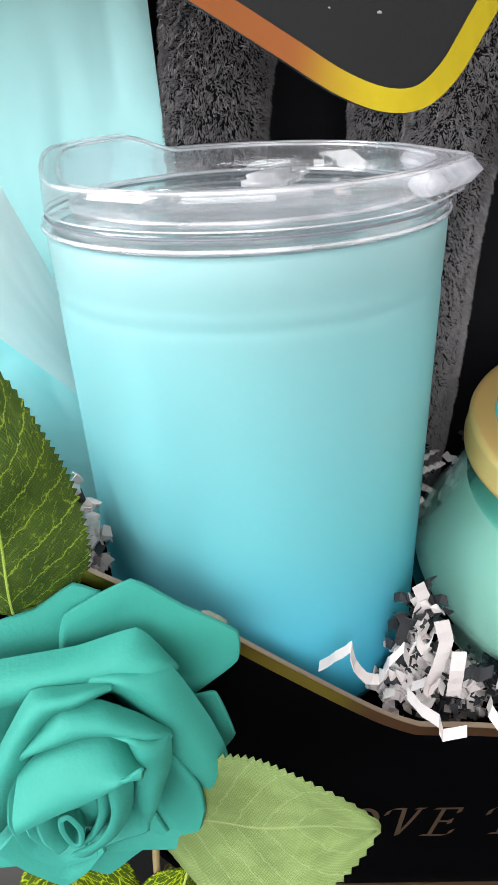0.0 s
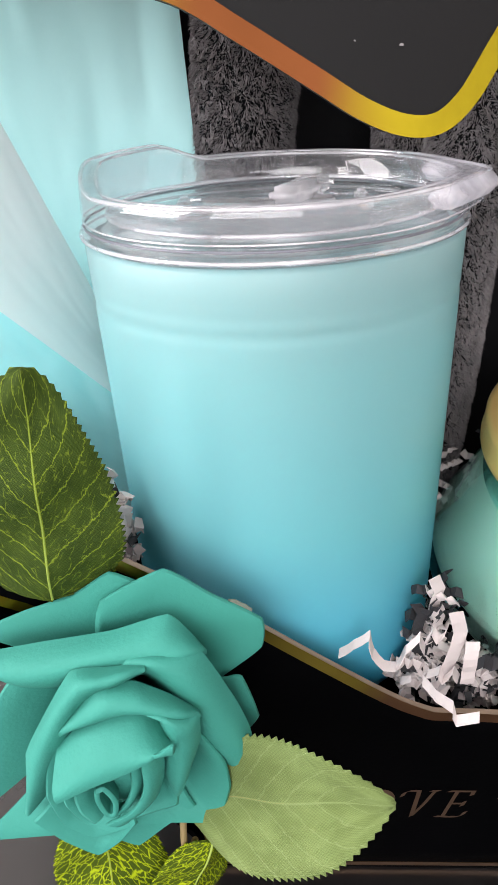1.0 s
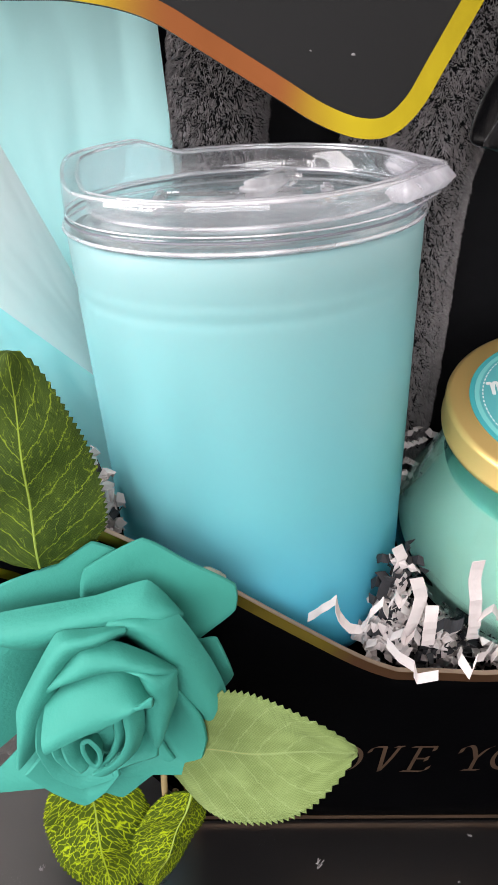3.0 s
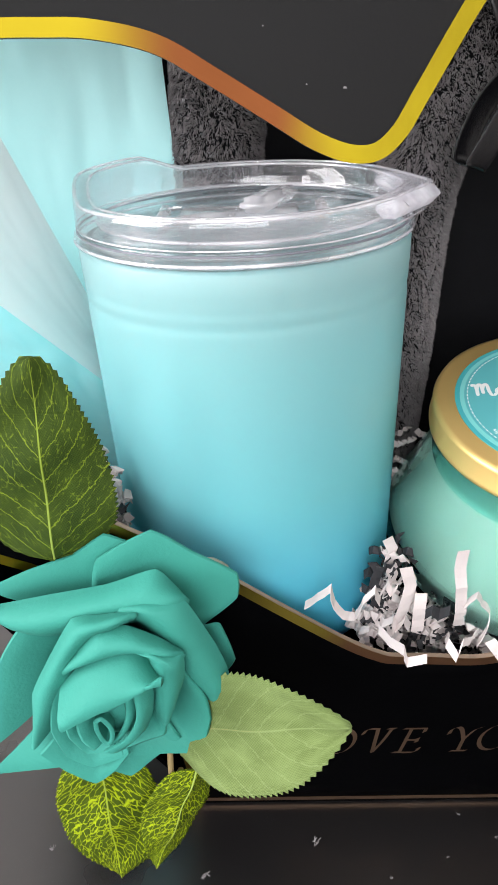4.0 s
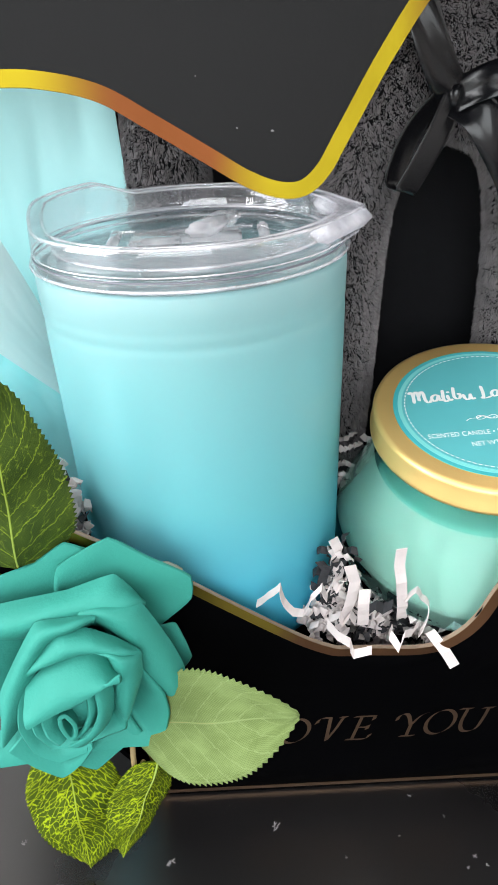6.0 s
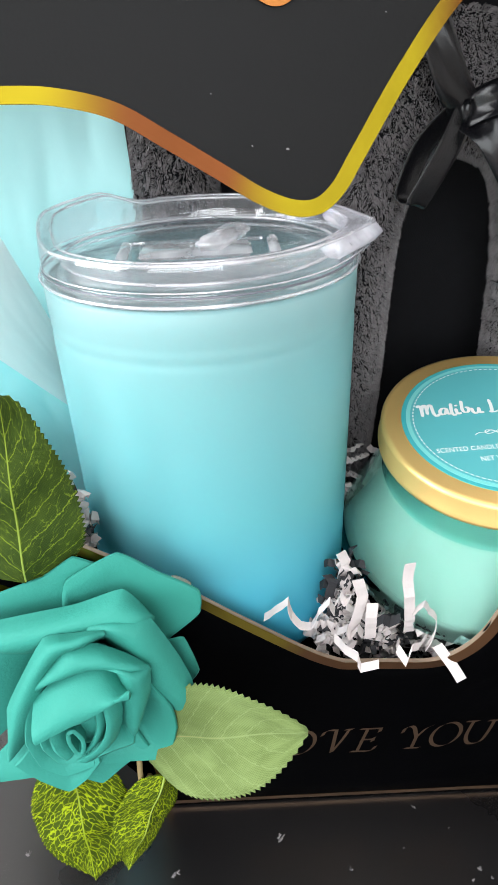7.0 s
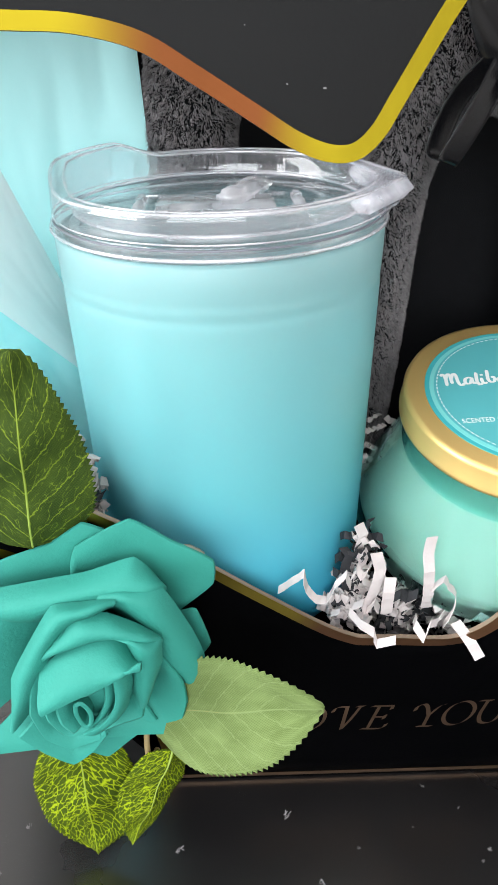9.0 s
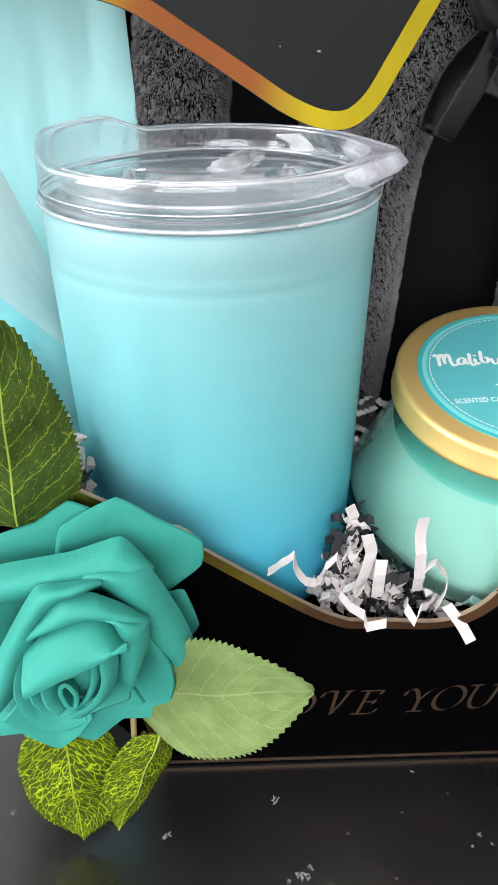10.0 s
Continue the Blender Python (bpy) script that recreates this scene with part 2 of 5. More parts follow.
def clear_material(name, tint, bend, milky, rough, shine):
    """Clear plastic or glass: partly straight through, partly bent by its thickness, with a trace of haze and a mirror gloss."""
    m = bpy.data.materials.new(name)
    m.use_nodes = True
    nt = m.node_tree
    nt.nodes.remove(nt.nodes["Principled BSDF"])
    clear, glass = node(m, "ShaderNodeBsdfTransparent"), node(m, "ShaderNodeBsdfGlass", Roughness=rough, IOR=1.47)
    gloss, haze, back = node(m, "ShaderNodeBsdfGlossy", Roughness=rough), node(m, "ShaderNodeBsdfDiffuse"), node(m, "ShaderNodeBsdfTranslucent")
    for n in (clear, glass):
        n.inputs["Color"].default_value = (*tint, 1)
    # this white haze stands in for bright reflections on clear plastic
    for n in (haze, back):
        n.inputs["Color"].default_value = (0.93, 0.91, 0.94, 1)
    milk = nt.nodes.new("ShaderNodeAddShader")
    nt.links.new(haze.outputs[0], milk.inputs[0])
    nt.links.new(back.outputs[0], milk.inputs[1])
    haze_noise = node(m, "ShaderNodeTexNoise", Scale=90.0, Detail=5.0)
    co = nt.nodes.new("ShaderNodeTexCoord")
    nt.links.new(co.outputs["Object"], haze_noise.inputs["Vector"])
    edge = node(m, "ShaderNodeLayerWeight", Blend=0.4)
    a, b, c = (nt.nodes.new("ShaderNodeMixShader") for _ in range(3))
    a.inputs[0].default_value = bend
    nt.links.new(clear.outputs[0], a.inputs[1])
    nt.links.new(glass.outputs[0], a.inputs[2])
    nt.links.new(math_node(m, "MULTIPLY", haze_noise.outputs["Fac"], 2 * milky), b.inputs[0])
    nt.links.new(a.outputs[0], b.inputs[1])
    nt.links.new(milk.outputs[0], b.inputs[2])
    nt.links.new(math_node(m, "ADD", math_node(m, "MULTIPLY", math_node(m, "POWER", edge.outputs["Facing"], 2.5), 0.4), shine), c.inputs[0])
    nt.links.new(b.outputs[0], c.inputs[1])
    nt.links.new(gloss.outputs[0], c.inputs[2])
    nt.links.new(c.outputs[0], nt.nodes["Material Output"].inputs["Surface"])
    return m


ACRYLIC = clear_material("clear_acrylic", (0.99, 0.99, 1.0), 0.25, 0.05, 0.02, 0.06)
# more haze where slider, lip top and spout look white with glare
ACRYLIC_MILKY = clear_material("hazed_acrylic", (0.99, 0.98, 0.98), 0.3, 0.2, 0.06, 0.12)
ACRYLIC_RIM = clear_material("acrylic_rim_glare", (0.99, 0.99, 1.0), 0.2, 0.12, 0.03, 0.12)
ACRYLIC_SPOUT = clear_material("acrylic_spout_glare", (0.99, 0.98, 1.0), 0.25, 0.25, 0.04, 0.12)
# pale glossy plastic for highlight lines drawn along the lid's edges
ACRYLIC_GLINT = clear_material("acrylic_edge_glint", (0.99, 0.99, 1.0), 0.3, 0.24, 0.04, 0.3)
JAR_GLASS = clear_material("teal_glass", (0.67, 0.94, 0.92), 0.9, 0.0, 0.02, 0.0)


def tissue_material(name, colour, through_colour, thin):
    m = material(name, colour, 0.7, vary=0.05, scale=22, bump=0.22, bump_scale=60, spec=0.3)
    nt = m.node_tree
    b, out = nt.nodes["Principled BSDF"], nt.nodes["Material Output"]
    tr = node(m, "ShaderNodeBsdfTranslucent")
    tr.inputs["Color"].default_value = (*through_colour, 1)
    mix = nt.nodes.new("ShaderNodeMixShader")
    mix.inputs[0].default_value = thin
    nt.links.new(b.outputs[0], mix.inputs[1])
    nt.links.new(tr.outputs[0], mix.inputs[2])
    nt.links.new(mix.outputs[0], out.inputs["Surface"])
    return m


# very pale, to bounce more light about inside the cup
BRIGHT_LINER = tissue_material("bright_aqua_liner", (0.62, 0.96, 0.97), (0.62, 0.98, 1.0), 0.5)
TISSUE = tissue_material("aqua_tissue_paper", (0.56, 0.98, 0.985), (0.5, 0.97, 1.0), 0.05)
TISSUE_PALE = tissue_material("pale_tissue_paper", (0.86, 0.99, 0.99), (0.88, 0.99, 1.0), 0.28)
TISSUE_DEEP = tissue_material("deep_aqua_tissue_paper", (0.5, 0.95, 0.975), (0.5, 0.96, 1.0), 0.3)

# ---- mesh helpers ----


def mesh_of(name, verts, faces, mat, smooth=True, uvs=None):
    me = bpy.data.meshes.new(name)
    me.from_pydata([tuple(map(float, v)) for v in verts], [], [tuple(map(int, f)) for f in faces])
    if mat:
        me.materials.append(mat)
    if smooth:
        me.polygons.foreach_set("use_smooth", [True] * len(me.polygons))
    if uvs is not None:
        layer = me.uv_layers.new(name="UVMap")
        idx = np.zeros(len(me.loops), dtype=np.int32)
        me.loops.foreach_get("vertex_index", idx)
        layer.data.foreach_set("uv", np.asarray(uvs, dtype=np.float32)[idx].ravel())
    me.update()
    return me


def placed(name, me, parent=None, label="", m=None):
    ob = new(name, me)
    if parent:
        ob.parent = parent
    if m is not None:
        ob.matrix_basis = m
    if label:
        ob["label"] = label
    return ob


def part(name, bm, mat, parent, label="", smooth=False):
    me = bpy.data.meshes.new(name)
    bmesh.ops.recalc_face_normals(bm, faces=bm.faces)
    bm.to_mesh(me)
    bm.free()
    me.materials.append(mat)
    me.polygons.foreach_set("use_smooth", [smooth] * len(me.polygons))
    return placed(name, me, parent, label)


def box_bm(lo, hi, bevel=0.0):
    bm = bmesh.new()
    bmesh.ops.create_cube(bm, size=1.0)
    for v in bm.verts:
        for k in range(3):
            v.co[k] = lo[k] + (v.co[k] + 0.5) * (hi[k] - lo[k])
    if bevel:
        bmesh.ops.bevel(bm, geom=bm.edges[:], offset=bevel, segments=2, affect="EDGES")
    return bm


def catmull(points, per=10):
    p = np.asarray(points, float)
    p = np.vstack([2 * p[0] - p[1], p, 2 * p[-1] - p[-2]])
    out = []
    for i in range(1, len(p) - 2):
        for s in np.linspace(0, 1, per, endpoint=False):
            a, b, c, d = p[i - 1], p[i], p[i + 1], p[i + 2]
            out.append(0.5 * (2 * b + (c - a) * s + (2 * a - 5 * b + 4 * c - d) * s * s + (3 * b - a - 3 * c + d) * s ** 3))
    return np.array(out + [p[-2]])


def creased(points, per=10, soft=0.4):
    """A curve between the smooth one and the straight lines through the points, so that corners stay."""
    p = np.asarray(points, float)
    line = np.vstack([np.linspace(a, b, per, endpoint=False) for a, b in zip(p, p[1:])] + [p[-1:]])
    return soft * catmull(p, per) + (1 - soft) * line


def sheet(P, thick, uv=True, crisp=False):
    """A closed sheet with rounded edges from a grid of points (rows, columns, 3)."""
    nu, nv, _ = P.shape
    du, dv = np.gradient(P, axis=0), np.gradient(P, axis=1)
    n = np.cross(du, dv)
    n /= np.linalg.norm(n, axis=2, keepdims=True) + 1e-12
    top, bot = (P + n * thick / 2).reshape(-1, 3), (P - n * thick / 2).reshape(-1, 3)
    N = nu * nv
    ring = [(i, 0) for i in range(nu)] + [(nu - 1, j) for j in range(1, nv)] + [(i, nv - 1) for i in range(nu - 2, -1, -1)] + [(0, j) for j in range(nv - 2, 0, -1)]
    mid = []
    for i, j in ring:
        a = P[i, j]
        inner = P[min(max(i, 1), nu - 2), min(max(j, 1), nv - 2)]
        d = a - inner
        d -= n[i, j] * (d @ n[i, j])
        mid.append(a + d / (np.linalg.norm(d) + 1e-9) * thick * 0.45)
    verts = np.vstack([top, bot, np.array(mid)])
    faces = []
    for i in range(nu - 1):
        for j in range(nv - 1):
            a, b, c, d = i * nv + j, (i + 1) * nv + j, (i + 1) * nv + j + 1, i * nv + j + 1
            faces += [(a, b, c, d), (N + d, N + c, N + b, N + a)]
    k = len(ring)
    for q in range(k):
        i0, j0 = ring[q]
        i1, j1 = ring[(q + 1) % k]
        a, b, m0, m1 = i0 * nv + j0, i1 * nv + j1, 2 * N + q, 2 * N + (q + 1) % k
        faces += [(b, a, m0, m1), (N + a, N + b, m1, m0)]
    if crisp:
        # the edge strip gets corners of its own, so that the rim shades as an edge
        ra = [i * nv + j for i, j in ring]
        extra = np.vstack([verts[ra], verts[[N + q for q in ra]]])
        base = len(verts)
        verts = np.vstack([verts, extra])
        faces = faces[:2 * (nu - 1) * (nv - 1)]
        for q in range(k):
            r = (q + 1) % k
            faces += [(base + r, base + q, 2 * N + q, 2 * N + r), (base + k + q, base + k + r, 2 * N + r, 2 * N + q)]
    uvs = None
    if uv:
        g = np.stack(np.meshgrid(np.linspace(0, 1, nu), np.linspace(0, 1, nv), indexing="ij"), -1).reshape(-1, 2)
        edge = np.array([(i / (nu - 1), j / (nv - 1)) for i, j in ring])
        uvs = np.vstack([g, g, edge] + ([edge, edge] if crisp else []))
    return verts, faces, uvs


def facing_out(verts, faces):
    bm = bmesh.new()
    vs = [bm.verts.new(v) for v in verts]
    for f in faces:
        if len({tuple(verts[k]) for k in f}) > 2:
            try:
                bm.faces.new([vs[k] for k in f])
            except ValueError:
                pass
    bmesh.ops.remove_doubles(bm, verts=bm.verts, dist=1e-7)
    bmesh.ops.recalc_face_normals(bm, faces=bm.faces)
    bm.verts.index_update()
    out = [tuple(v.co) for v in bm.verts], [tuple(v.index for v in f.verts) for f in bm.faces]
    bm.free()
    return out


def revolve(profile, segs=64, closed=True, radius_of=None, rise_of=None):
    """A body turned about z from (radius, height) pairs; closed joins the last ring to the first."""
    pr = np.asarray(profile, float)
    n = len(pr)
    verts, faces = [], []
    for s in range(segs):
        a = 2 * math.pi * s / segs
        for k, (r, z) in enumerate(pr):
            r2 = r + (radius_of(a, k) if radius_of else 0)
            z2 = z + (rise_of(a, k) if rise_of else 0)
            verts.append((r2 * math.cos(a), r2 * math.sin(a), z2))
    for s in range(segs):
        t = (s + 1) % segs
        for k in range(n if closed else n - 1):
            k2 = (k + 1) % n
            faces.append((s * n + k, t * n + k, t * n + k2, s * n + k2))
    return facing_out(verts, faces)


def tilted(centre, lean_x, lean_y, turn=0.0):
    """A pose whose z axis leans by the given slopes."""
    z = Vector((lean_x, lean_y, 1)).normalized()
    x = Vector((1, 0, 0))
    x = (x - z * x.dot(z)).normalized()
    y = z.cross(x)
    m = Matrix((x, y, z)).transposed().to_4x4()
    return Matrix.Translation(centre) @ m @ Matrix.Rotation(turn, 4, "Z")


def group_at(name, m=None):
    ob = new(name)
    ob.empty_display_size = 0.01
    if m is not None:
        ob.matrix_basis = m
    return ob


# ---- the room ----
# The room and its two openings are out of view and assumed.
R0, R1 = Vector((-1.6, -1.6, -0.75)), Vector((1.6, 1.6, 1.75))


def room():
    t = 0.1
    floor = part("floor", box_bm((R0.x - t, R0.y - t, R0.z - t), (R1.x + t, R1.y + t, R0.z)), FLOORING, None)
    tagged(floor, "brown wooden floor under the table", "floor", kind="structure")
    ceil = part("ceiling", box_bm((R0.x - t, R0.y - t, R1.z), (R1.x + t, R1.y + t, R1.z + t)), CEILING, None)
    tagged(ceil, "plain white painted ceiling", "ceiling", kind="structure")
    east = part("wall_east", box_bm((R1.x, R0.y - t, R0.z), (R1.x + t, R1.y + t, R1.z)), WALL, None)
    north = part("wall_north", box_bm((R0.x, R1.y, R0.z), (R1.x, R1.y + t, R1.z)), WALL, None)
    walls = [east, north]
    for name, axis, a0, a1, z0, z1 in (("wall_south", 0, -1.25, 0.55, 0.25, 1.5), ("wall_west", 1, -1.0, 0.4, 0.15, 1.4)):
        bm = bmesh.new()
        lo, hi = (R0.x, R1.x) if axis == 0 else (R0.y - t, R1.y + t)
        for b0, b1, c0, c1 in ((lo, a0, R0.z, R1.z), (a1, hi, R0.z, R1.z), (a0, a1, R0.z, z0), (a0, a1, z1, R1.z)):
            if axis == 0:
                piece = box_bm((b0, R0.y - t, c0), (b1, R0.y, c1))
            else:
                piece = box_bm((R0.x - t, b0, c0), (R0.x, b1, c1))
            me = bpy.data.meshes.new("tmp")
            piece.to_mesh(me)
            piece.free()
            bm.from_mesh(me)
            bpy.data.meshes.remove(me)
        walls.append(part(name, bm, WALL, None))
    for w in walls:
        tagged(w, "plain off-white painted room wall", "wall", kind="structure")


room()

# ---- the table ----


def table():
    top = group_at("table")
    part("tabletop", box_bm((-0.55, -0.35, -0.03), (0.65, 0.75, 0.0), 0.002), TABLE, top)
    for x in (-0.5, 0.6):
        for y in (-0.3, 0.7):
            part("leg", box_bm((x - 0.025, y - 0.025, -0.75), (x + 0.025, y + 0.025, -0.03), 0.003), BLACK_BOARD, top)
    tagged(top, "dark glossy black table with dust and lint", "table")
    rnd = random.Random(4)
    for x, y, size in ((0.0288, 0.1233, 0.002), (-0.0046, 0.1132, 0.0018), (-0.0517, 0.1225, 0.0013), (0.0742, 0.1319, 0.0007), (0.0356, 0.0996, 0.0022),
                       (0.068, 0.118, 0.0006), (-0.058, 0.108, 0.0012), (0.05, 0.112, 0.0007), (0.084, 0.124, 0.0006),
                       (0.034, 0.1, 0.0016), (0.031, 0.0985, 0.0011), (0.0375, 0.102, 0.0012), (0.09, 0.11, 0.0012), (0.093, 0.107, 0.0009), (0.087, 0.1065, 0.0008), (0.062, 0.098, 0.0007)):
        verts, faces = [], []
        for _ in range(9):
            c = Vector((rnd.uniform(-1, 1), rnd.uniform(-1, 1), 0)) * size * 0.5
            d = Vector((rnd.uniform(-1, 1), rnd.uniform(-1, 1), rnd.uniform(0, 0.5))) * size * 0.45
            s = Vector((-d.y, d.x, 0)).normalized() * size * 0.08
            k = len(verts)
            up = Vector((0, 0, size * 0.16))
            verts += [c + d + up, c - d + up, c - d + s, c + d + s, c - d - s, c + d - s]
            faces += [(k, k + 1, k + 2, k + 3), (k + 1, k, k + 5, k + 4), (k + 3, k + 2, k + 4, k + 5)]
        ob = placed("lint_speck", mesh_of("lint_speck", verts, faces, LINT), m=Matrix.Translation((x, y, 0.0)))
        tagged(ob, "tiny pale speck of lint on the black table", "lint", group="lint on the table")


table()

# ---- the envelope-shaped gift box ----
LEAN = 0.065


def face_y(z, x=0.0):
    """The front board leans out a little and is bowed by what is packed behind it."""
    s = min(1.0, max(0.0, (x - 0.055) / 0.04))
    return 0.137 - LEAN * z - 0.007 * s * s * (3 - 2 * s) * min(1.0, max(0.0, (z - 0.052) / 0.02))


def plate(outline, place, thick, push):
    """A flat board from an outline of (a, b), set in the world by place(a, b) and thickened along push."""
    bm = bmesh.new()
    front = [bm.verts.new(place(a, b)) for a, b in outline]
    f = bm.faces.new(front)
    got = bmesh.ops.extrude_face_region(bm, geom=[f])
    for v in got["geom"]:
        if isinstance(v, bmesh.types.BMVert):
            v.co += Vector(push) * thick
    return bm


def band(curve, place, width, inward, proud, normal):
    """A thin foil band along a curve of (a, b), lying on the board's face."""
    c = np.asarray(curve)
    d = np.gradient(c, axis=0)
    d /= np.linalg.norm(d, axis=1, keepdims=True)
    n = np.stack([-d[:, 1], d[:, 0]], 1) * inward
    bm = bmesh.new()
    rows = []
    nrm = Vector(normal)
    for p, q in zip(c, c + n * width):
        a, b = Vector(place(*p)), Vector(place(*q))
        rows.append([bm.verts.new(a - nrm * 0.0002), bm.verts.new(a + nrm * proud), bm.verts.new(b + nrm * proud), bm.verts.new(b - nrm * 0.0002)])
    for r, s in zip(rows, rows[1:]):
        for k in range(3):
            bm.faces.new((r[k], s[k], s[k + 1], r[k + 1]))
    return bm


def text_mesh(name, body, size, mat, shear=0.0, extrude=0.0001, align="LEFT", space=1.0, thin=0.0):
    cu = bpy.data.curves.new(name, "FONT")
    cu.body, cu.size, cu.shear, cu.extrude, cu.align_x, cu.space_character = body, size, shear, extrude, align, space
    cu.resolution_u = 4
    cu.offset = thin
    ob = bpy.data.objects.new(name, cu)
    scene.collection.objects.link(ob)
    dg = bpy.context.evaluated_depsgraph_get()
    me = bpy.data.meshes.new_from_object(ob.evaluated_get(dg))
    bpy.data.objects.remove(ob)
    bpy.data.curves.remove(cu)
    me.name = name
    me.materials.clear()
    me.materials.append(mat)
    return me


RIM = catmull([(-0.08, 0.137), (-0.055, 0.134), (-0.036, 0.127), (-0.022, 0.1175), (-0.002, 0.1045), (0.018, 0.089), (0.036, 0.0755), (0.045, 0.0703), (0.05, 0.0691),
               (0.064, 0.0692), (0.072, 0.0712), (0.0785, 0.077), (0.0835, 0.0855), (0.0885, 0.1005), (0.099, 0.12), (0.118, 0.134), (0.15, 0.142)], 8)
SIDE_L = catmull([(-0.08, 0.137), (-0.078, 0.118), (-0.0505, 0.105), (-0.0425, 0.101), (-0.03, 0.09), (-0.019, 0.06), (-0.0115, 0.025), (-0.009, 0.0)], 6)


ROUND = [(0.38 + 0.36 * math.cos(a) + 0.1 * math.sin(a), 0.5 + 0.49 * math.sin(a)) for a in np.linspace(0.9, 0.9 + 2 * math.pi, 17)]
PEN = {
    "L": [[(0.15, 0.97), (0.52, 0.97)], [(0.35, 0.97), (0.14, 0.03)], [(0.0, 0.03), (0.5, 0.03), (0.66, 0.22)]],
    "O": [ROUND],
    "V": [[(0.0, 0.76), (0.07, 0.92), (0.2, 0.98), (0.36, 0.97)], [(0.36, 0.97), (0.27, 0.03)], [(0.27, 0.03), (0.5, 0.5), (0.68, 0.95)], [(0.6, 0.98), (0.78, 0.98)]],
    "E": [[(0.38, 0.97), (0.16, 0.03)], [(0.2, 0.97), (0.72, 0.97)], [(0.72, 0.97), (0.69, 0.82)], [(0.28, 0.52), (0.55, 0.52)], [(0.57, 0.6), (0.53, 0.43)], [(0.0, 0.03), (0.5, 0.03), (0.64, 0.22)]],
    "Y": [[(0.0, 0.7), (0.06, 0.88), (0.2, 0.96), (0.3, 0.86), (0.38, 0.5)], [(0.38, 0.48), (0.6, 0.84), (0.8, 0.97)], [(0.38, 0.5), (0.3, 0.03)], [(0.13, 0.03), (0.5, 0.03)]],
    "U": [[(0.02, 0.97), (0.32, 0.97)], [(0.2, 0.97), (0.09, 0.4), (0.15, 0.08), (0.34, 0.02), (0.52, 0.14), (0.64, 0.5), (0.74, 0.97)], [(0.6, 0.97), (0.88, 0.97)]],
}


def gift_box():
    box = group_at("gift_box")
    place = lambda a, b: (a, face_y(b, a), b)
    # front board as a grid between its lower and its upper edge, so that it can bow
    xs = np.linspace(-0.0795, 0.15, 90)
    side_x, side_z = SIDE_L[:, 0], SIDE_L[:, 1]
    grid = np.zeros((len(xs), 9, 3))
    for i, x in enumerate(xs):
        top = np.interp(x, RIM[:, 0], RIM[:, 1])
        if x < -0.009:
            low = np.interp(x, side_x, side_z)
        elif x > 0.138:
            low = (x - 0.138) * 10 / 1.0
        else:
            low = 0.0
        for j in range(9):
            z = low + (top - 0.0007 - low) * j / 8
            grid[i, j] = (x, face_y(z, x) + 0.0006, z)
    v, f, uv = sheet(grid, 0.0012)
    placed("front_panel", mesh_of("front_panel", v, f, BLACK_BOARD, True), box, "black board front with a wavy low-cut rim")
    out = (0, -1, -LEAN)
    part("rim_foil", band(RIM, place, 0.0029, -1, 0.00015, out), RIM_GOLD, box, "gold foil border along the rim")
    part("side_foil", band(SIDE_L, place, 0.003, 1, 0.0001, out), GOLD, box, "gold foil border")
    edge = np.array([(a, b) for a, b in RIM])
    bm = bmesh.new()
    rows = []
    for a, b in edge:
        y = face_y(b, a)
        rows.append([bm.verts.new((a, y - 0.0001, b + 0.0001)), bm.verts.new((a, y + 0.0013, b + 0.0002)), bm.verts.new((a, y + 0.0013, b - 0.0004))])
    for r, s in zip(rows, rows[1:]):
        for k in range(2):
            bm.faces.new((r[k], s[k], s[k + 1], r[k + 1]))
    part("board_edge", bm, BOARD_EDGE, box, "pale cut edge of the board")
    line = [(x, 0.0012) for x in np.linspace(-0.0085, 0.138, 12)]
    part("base_line", band(line, place, 0.0016, 1, 0.00015, out), DULL_GOLD, box, "thin gold line at the foot")
    # body: base, back and two sides
    part("base", box_bm((-0.005, 0.139, 0.0005), (0.134, 0.262, 0.0025)), BLACK_BOARD, box)
    part("back_panel", plate([(-0.09, 0.1), (-0.008, 0.001), (0.137, 0.001), (0.155, 0.1), (0.155, 0.38), (-0.09, 0.38)], lambda a, b: (a, 0.262, b), 0.002, (0, 1, 0)), BLACK_BOARD, box)
    for name, pts in (("side_panel", [(-0.0075, 0.0), (-0.078, 0.118), (-0.0795, 0.135)]), ("side_panel", [(0.137, 0.0), (0.149, 0.12), (0.149, 0.134)])):
        bm = bmesh.new()
        rows = []
        sgn = 1 if pts[0][0] < 0 else -1
        for a, b in pts:
            rows.append([bm.verts.new((a + s * sgn * 0.002, y, b)) for s in (0, 1) for y in (face_y(b, a) + 0.0022, 0.2618)])
        for r, s in zip(rows, rows[1:]):
            for q, w in ((0, 1), (1, 3), (3, 2), (2, 0)):
                bm.faces.new((r[q], s[q], s[w], r[w]))
        for r in (rows[0], rows[-1]):
            bm.faces.new((r[0], r[1], r[3], r[2]))
        part(name, bm, BLACK_BOARD, box)
    # lettering, one mesh a word, in the strokes of a broad-edged pen held at a slant
    h = 0.0122
    for word, marks in (("LOVE", (("L", 0.0205, 0.0258), ("O", 0.031, 0.0259), ("V", 0.0424, 0.026), ("E", 0.052, 0.026))), ("YOU", (("Y", 0.0678, 0.0264), ("O", 0.0772, 0.027), ("U", 0.0874, 0.0274)))):
        bm = bmesh.new()
        for letter, x0, z0 in marks:
            for stroke in PEN[letter]:
                c = catmull(stroke, 8) if len(stroke) > 2 else np.linspace(stroke[0], stroke[1], 6)
                prev = None
                for a, b in c:
                    ends = []
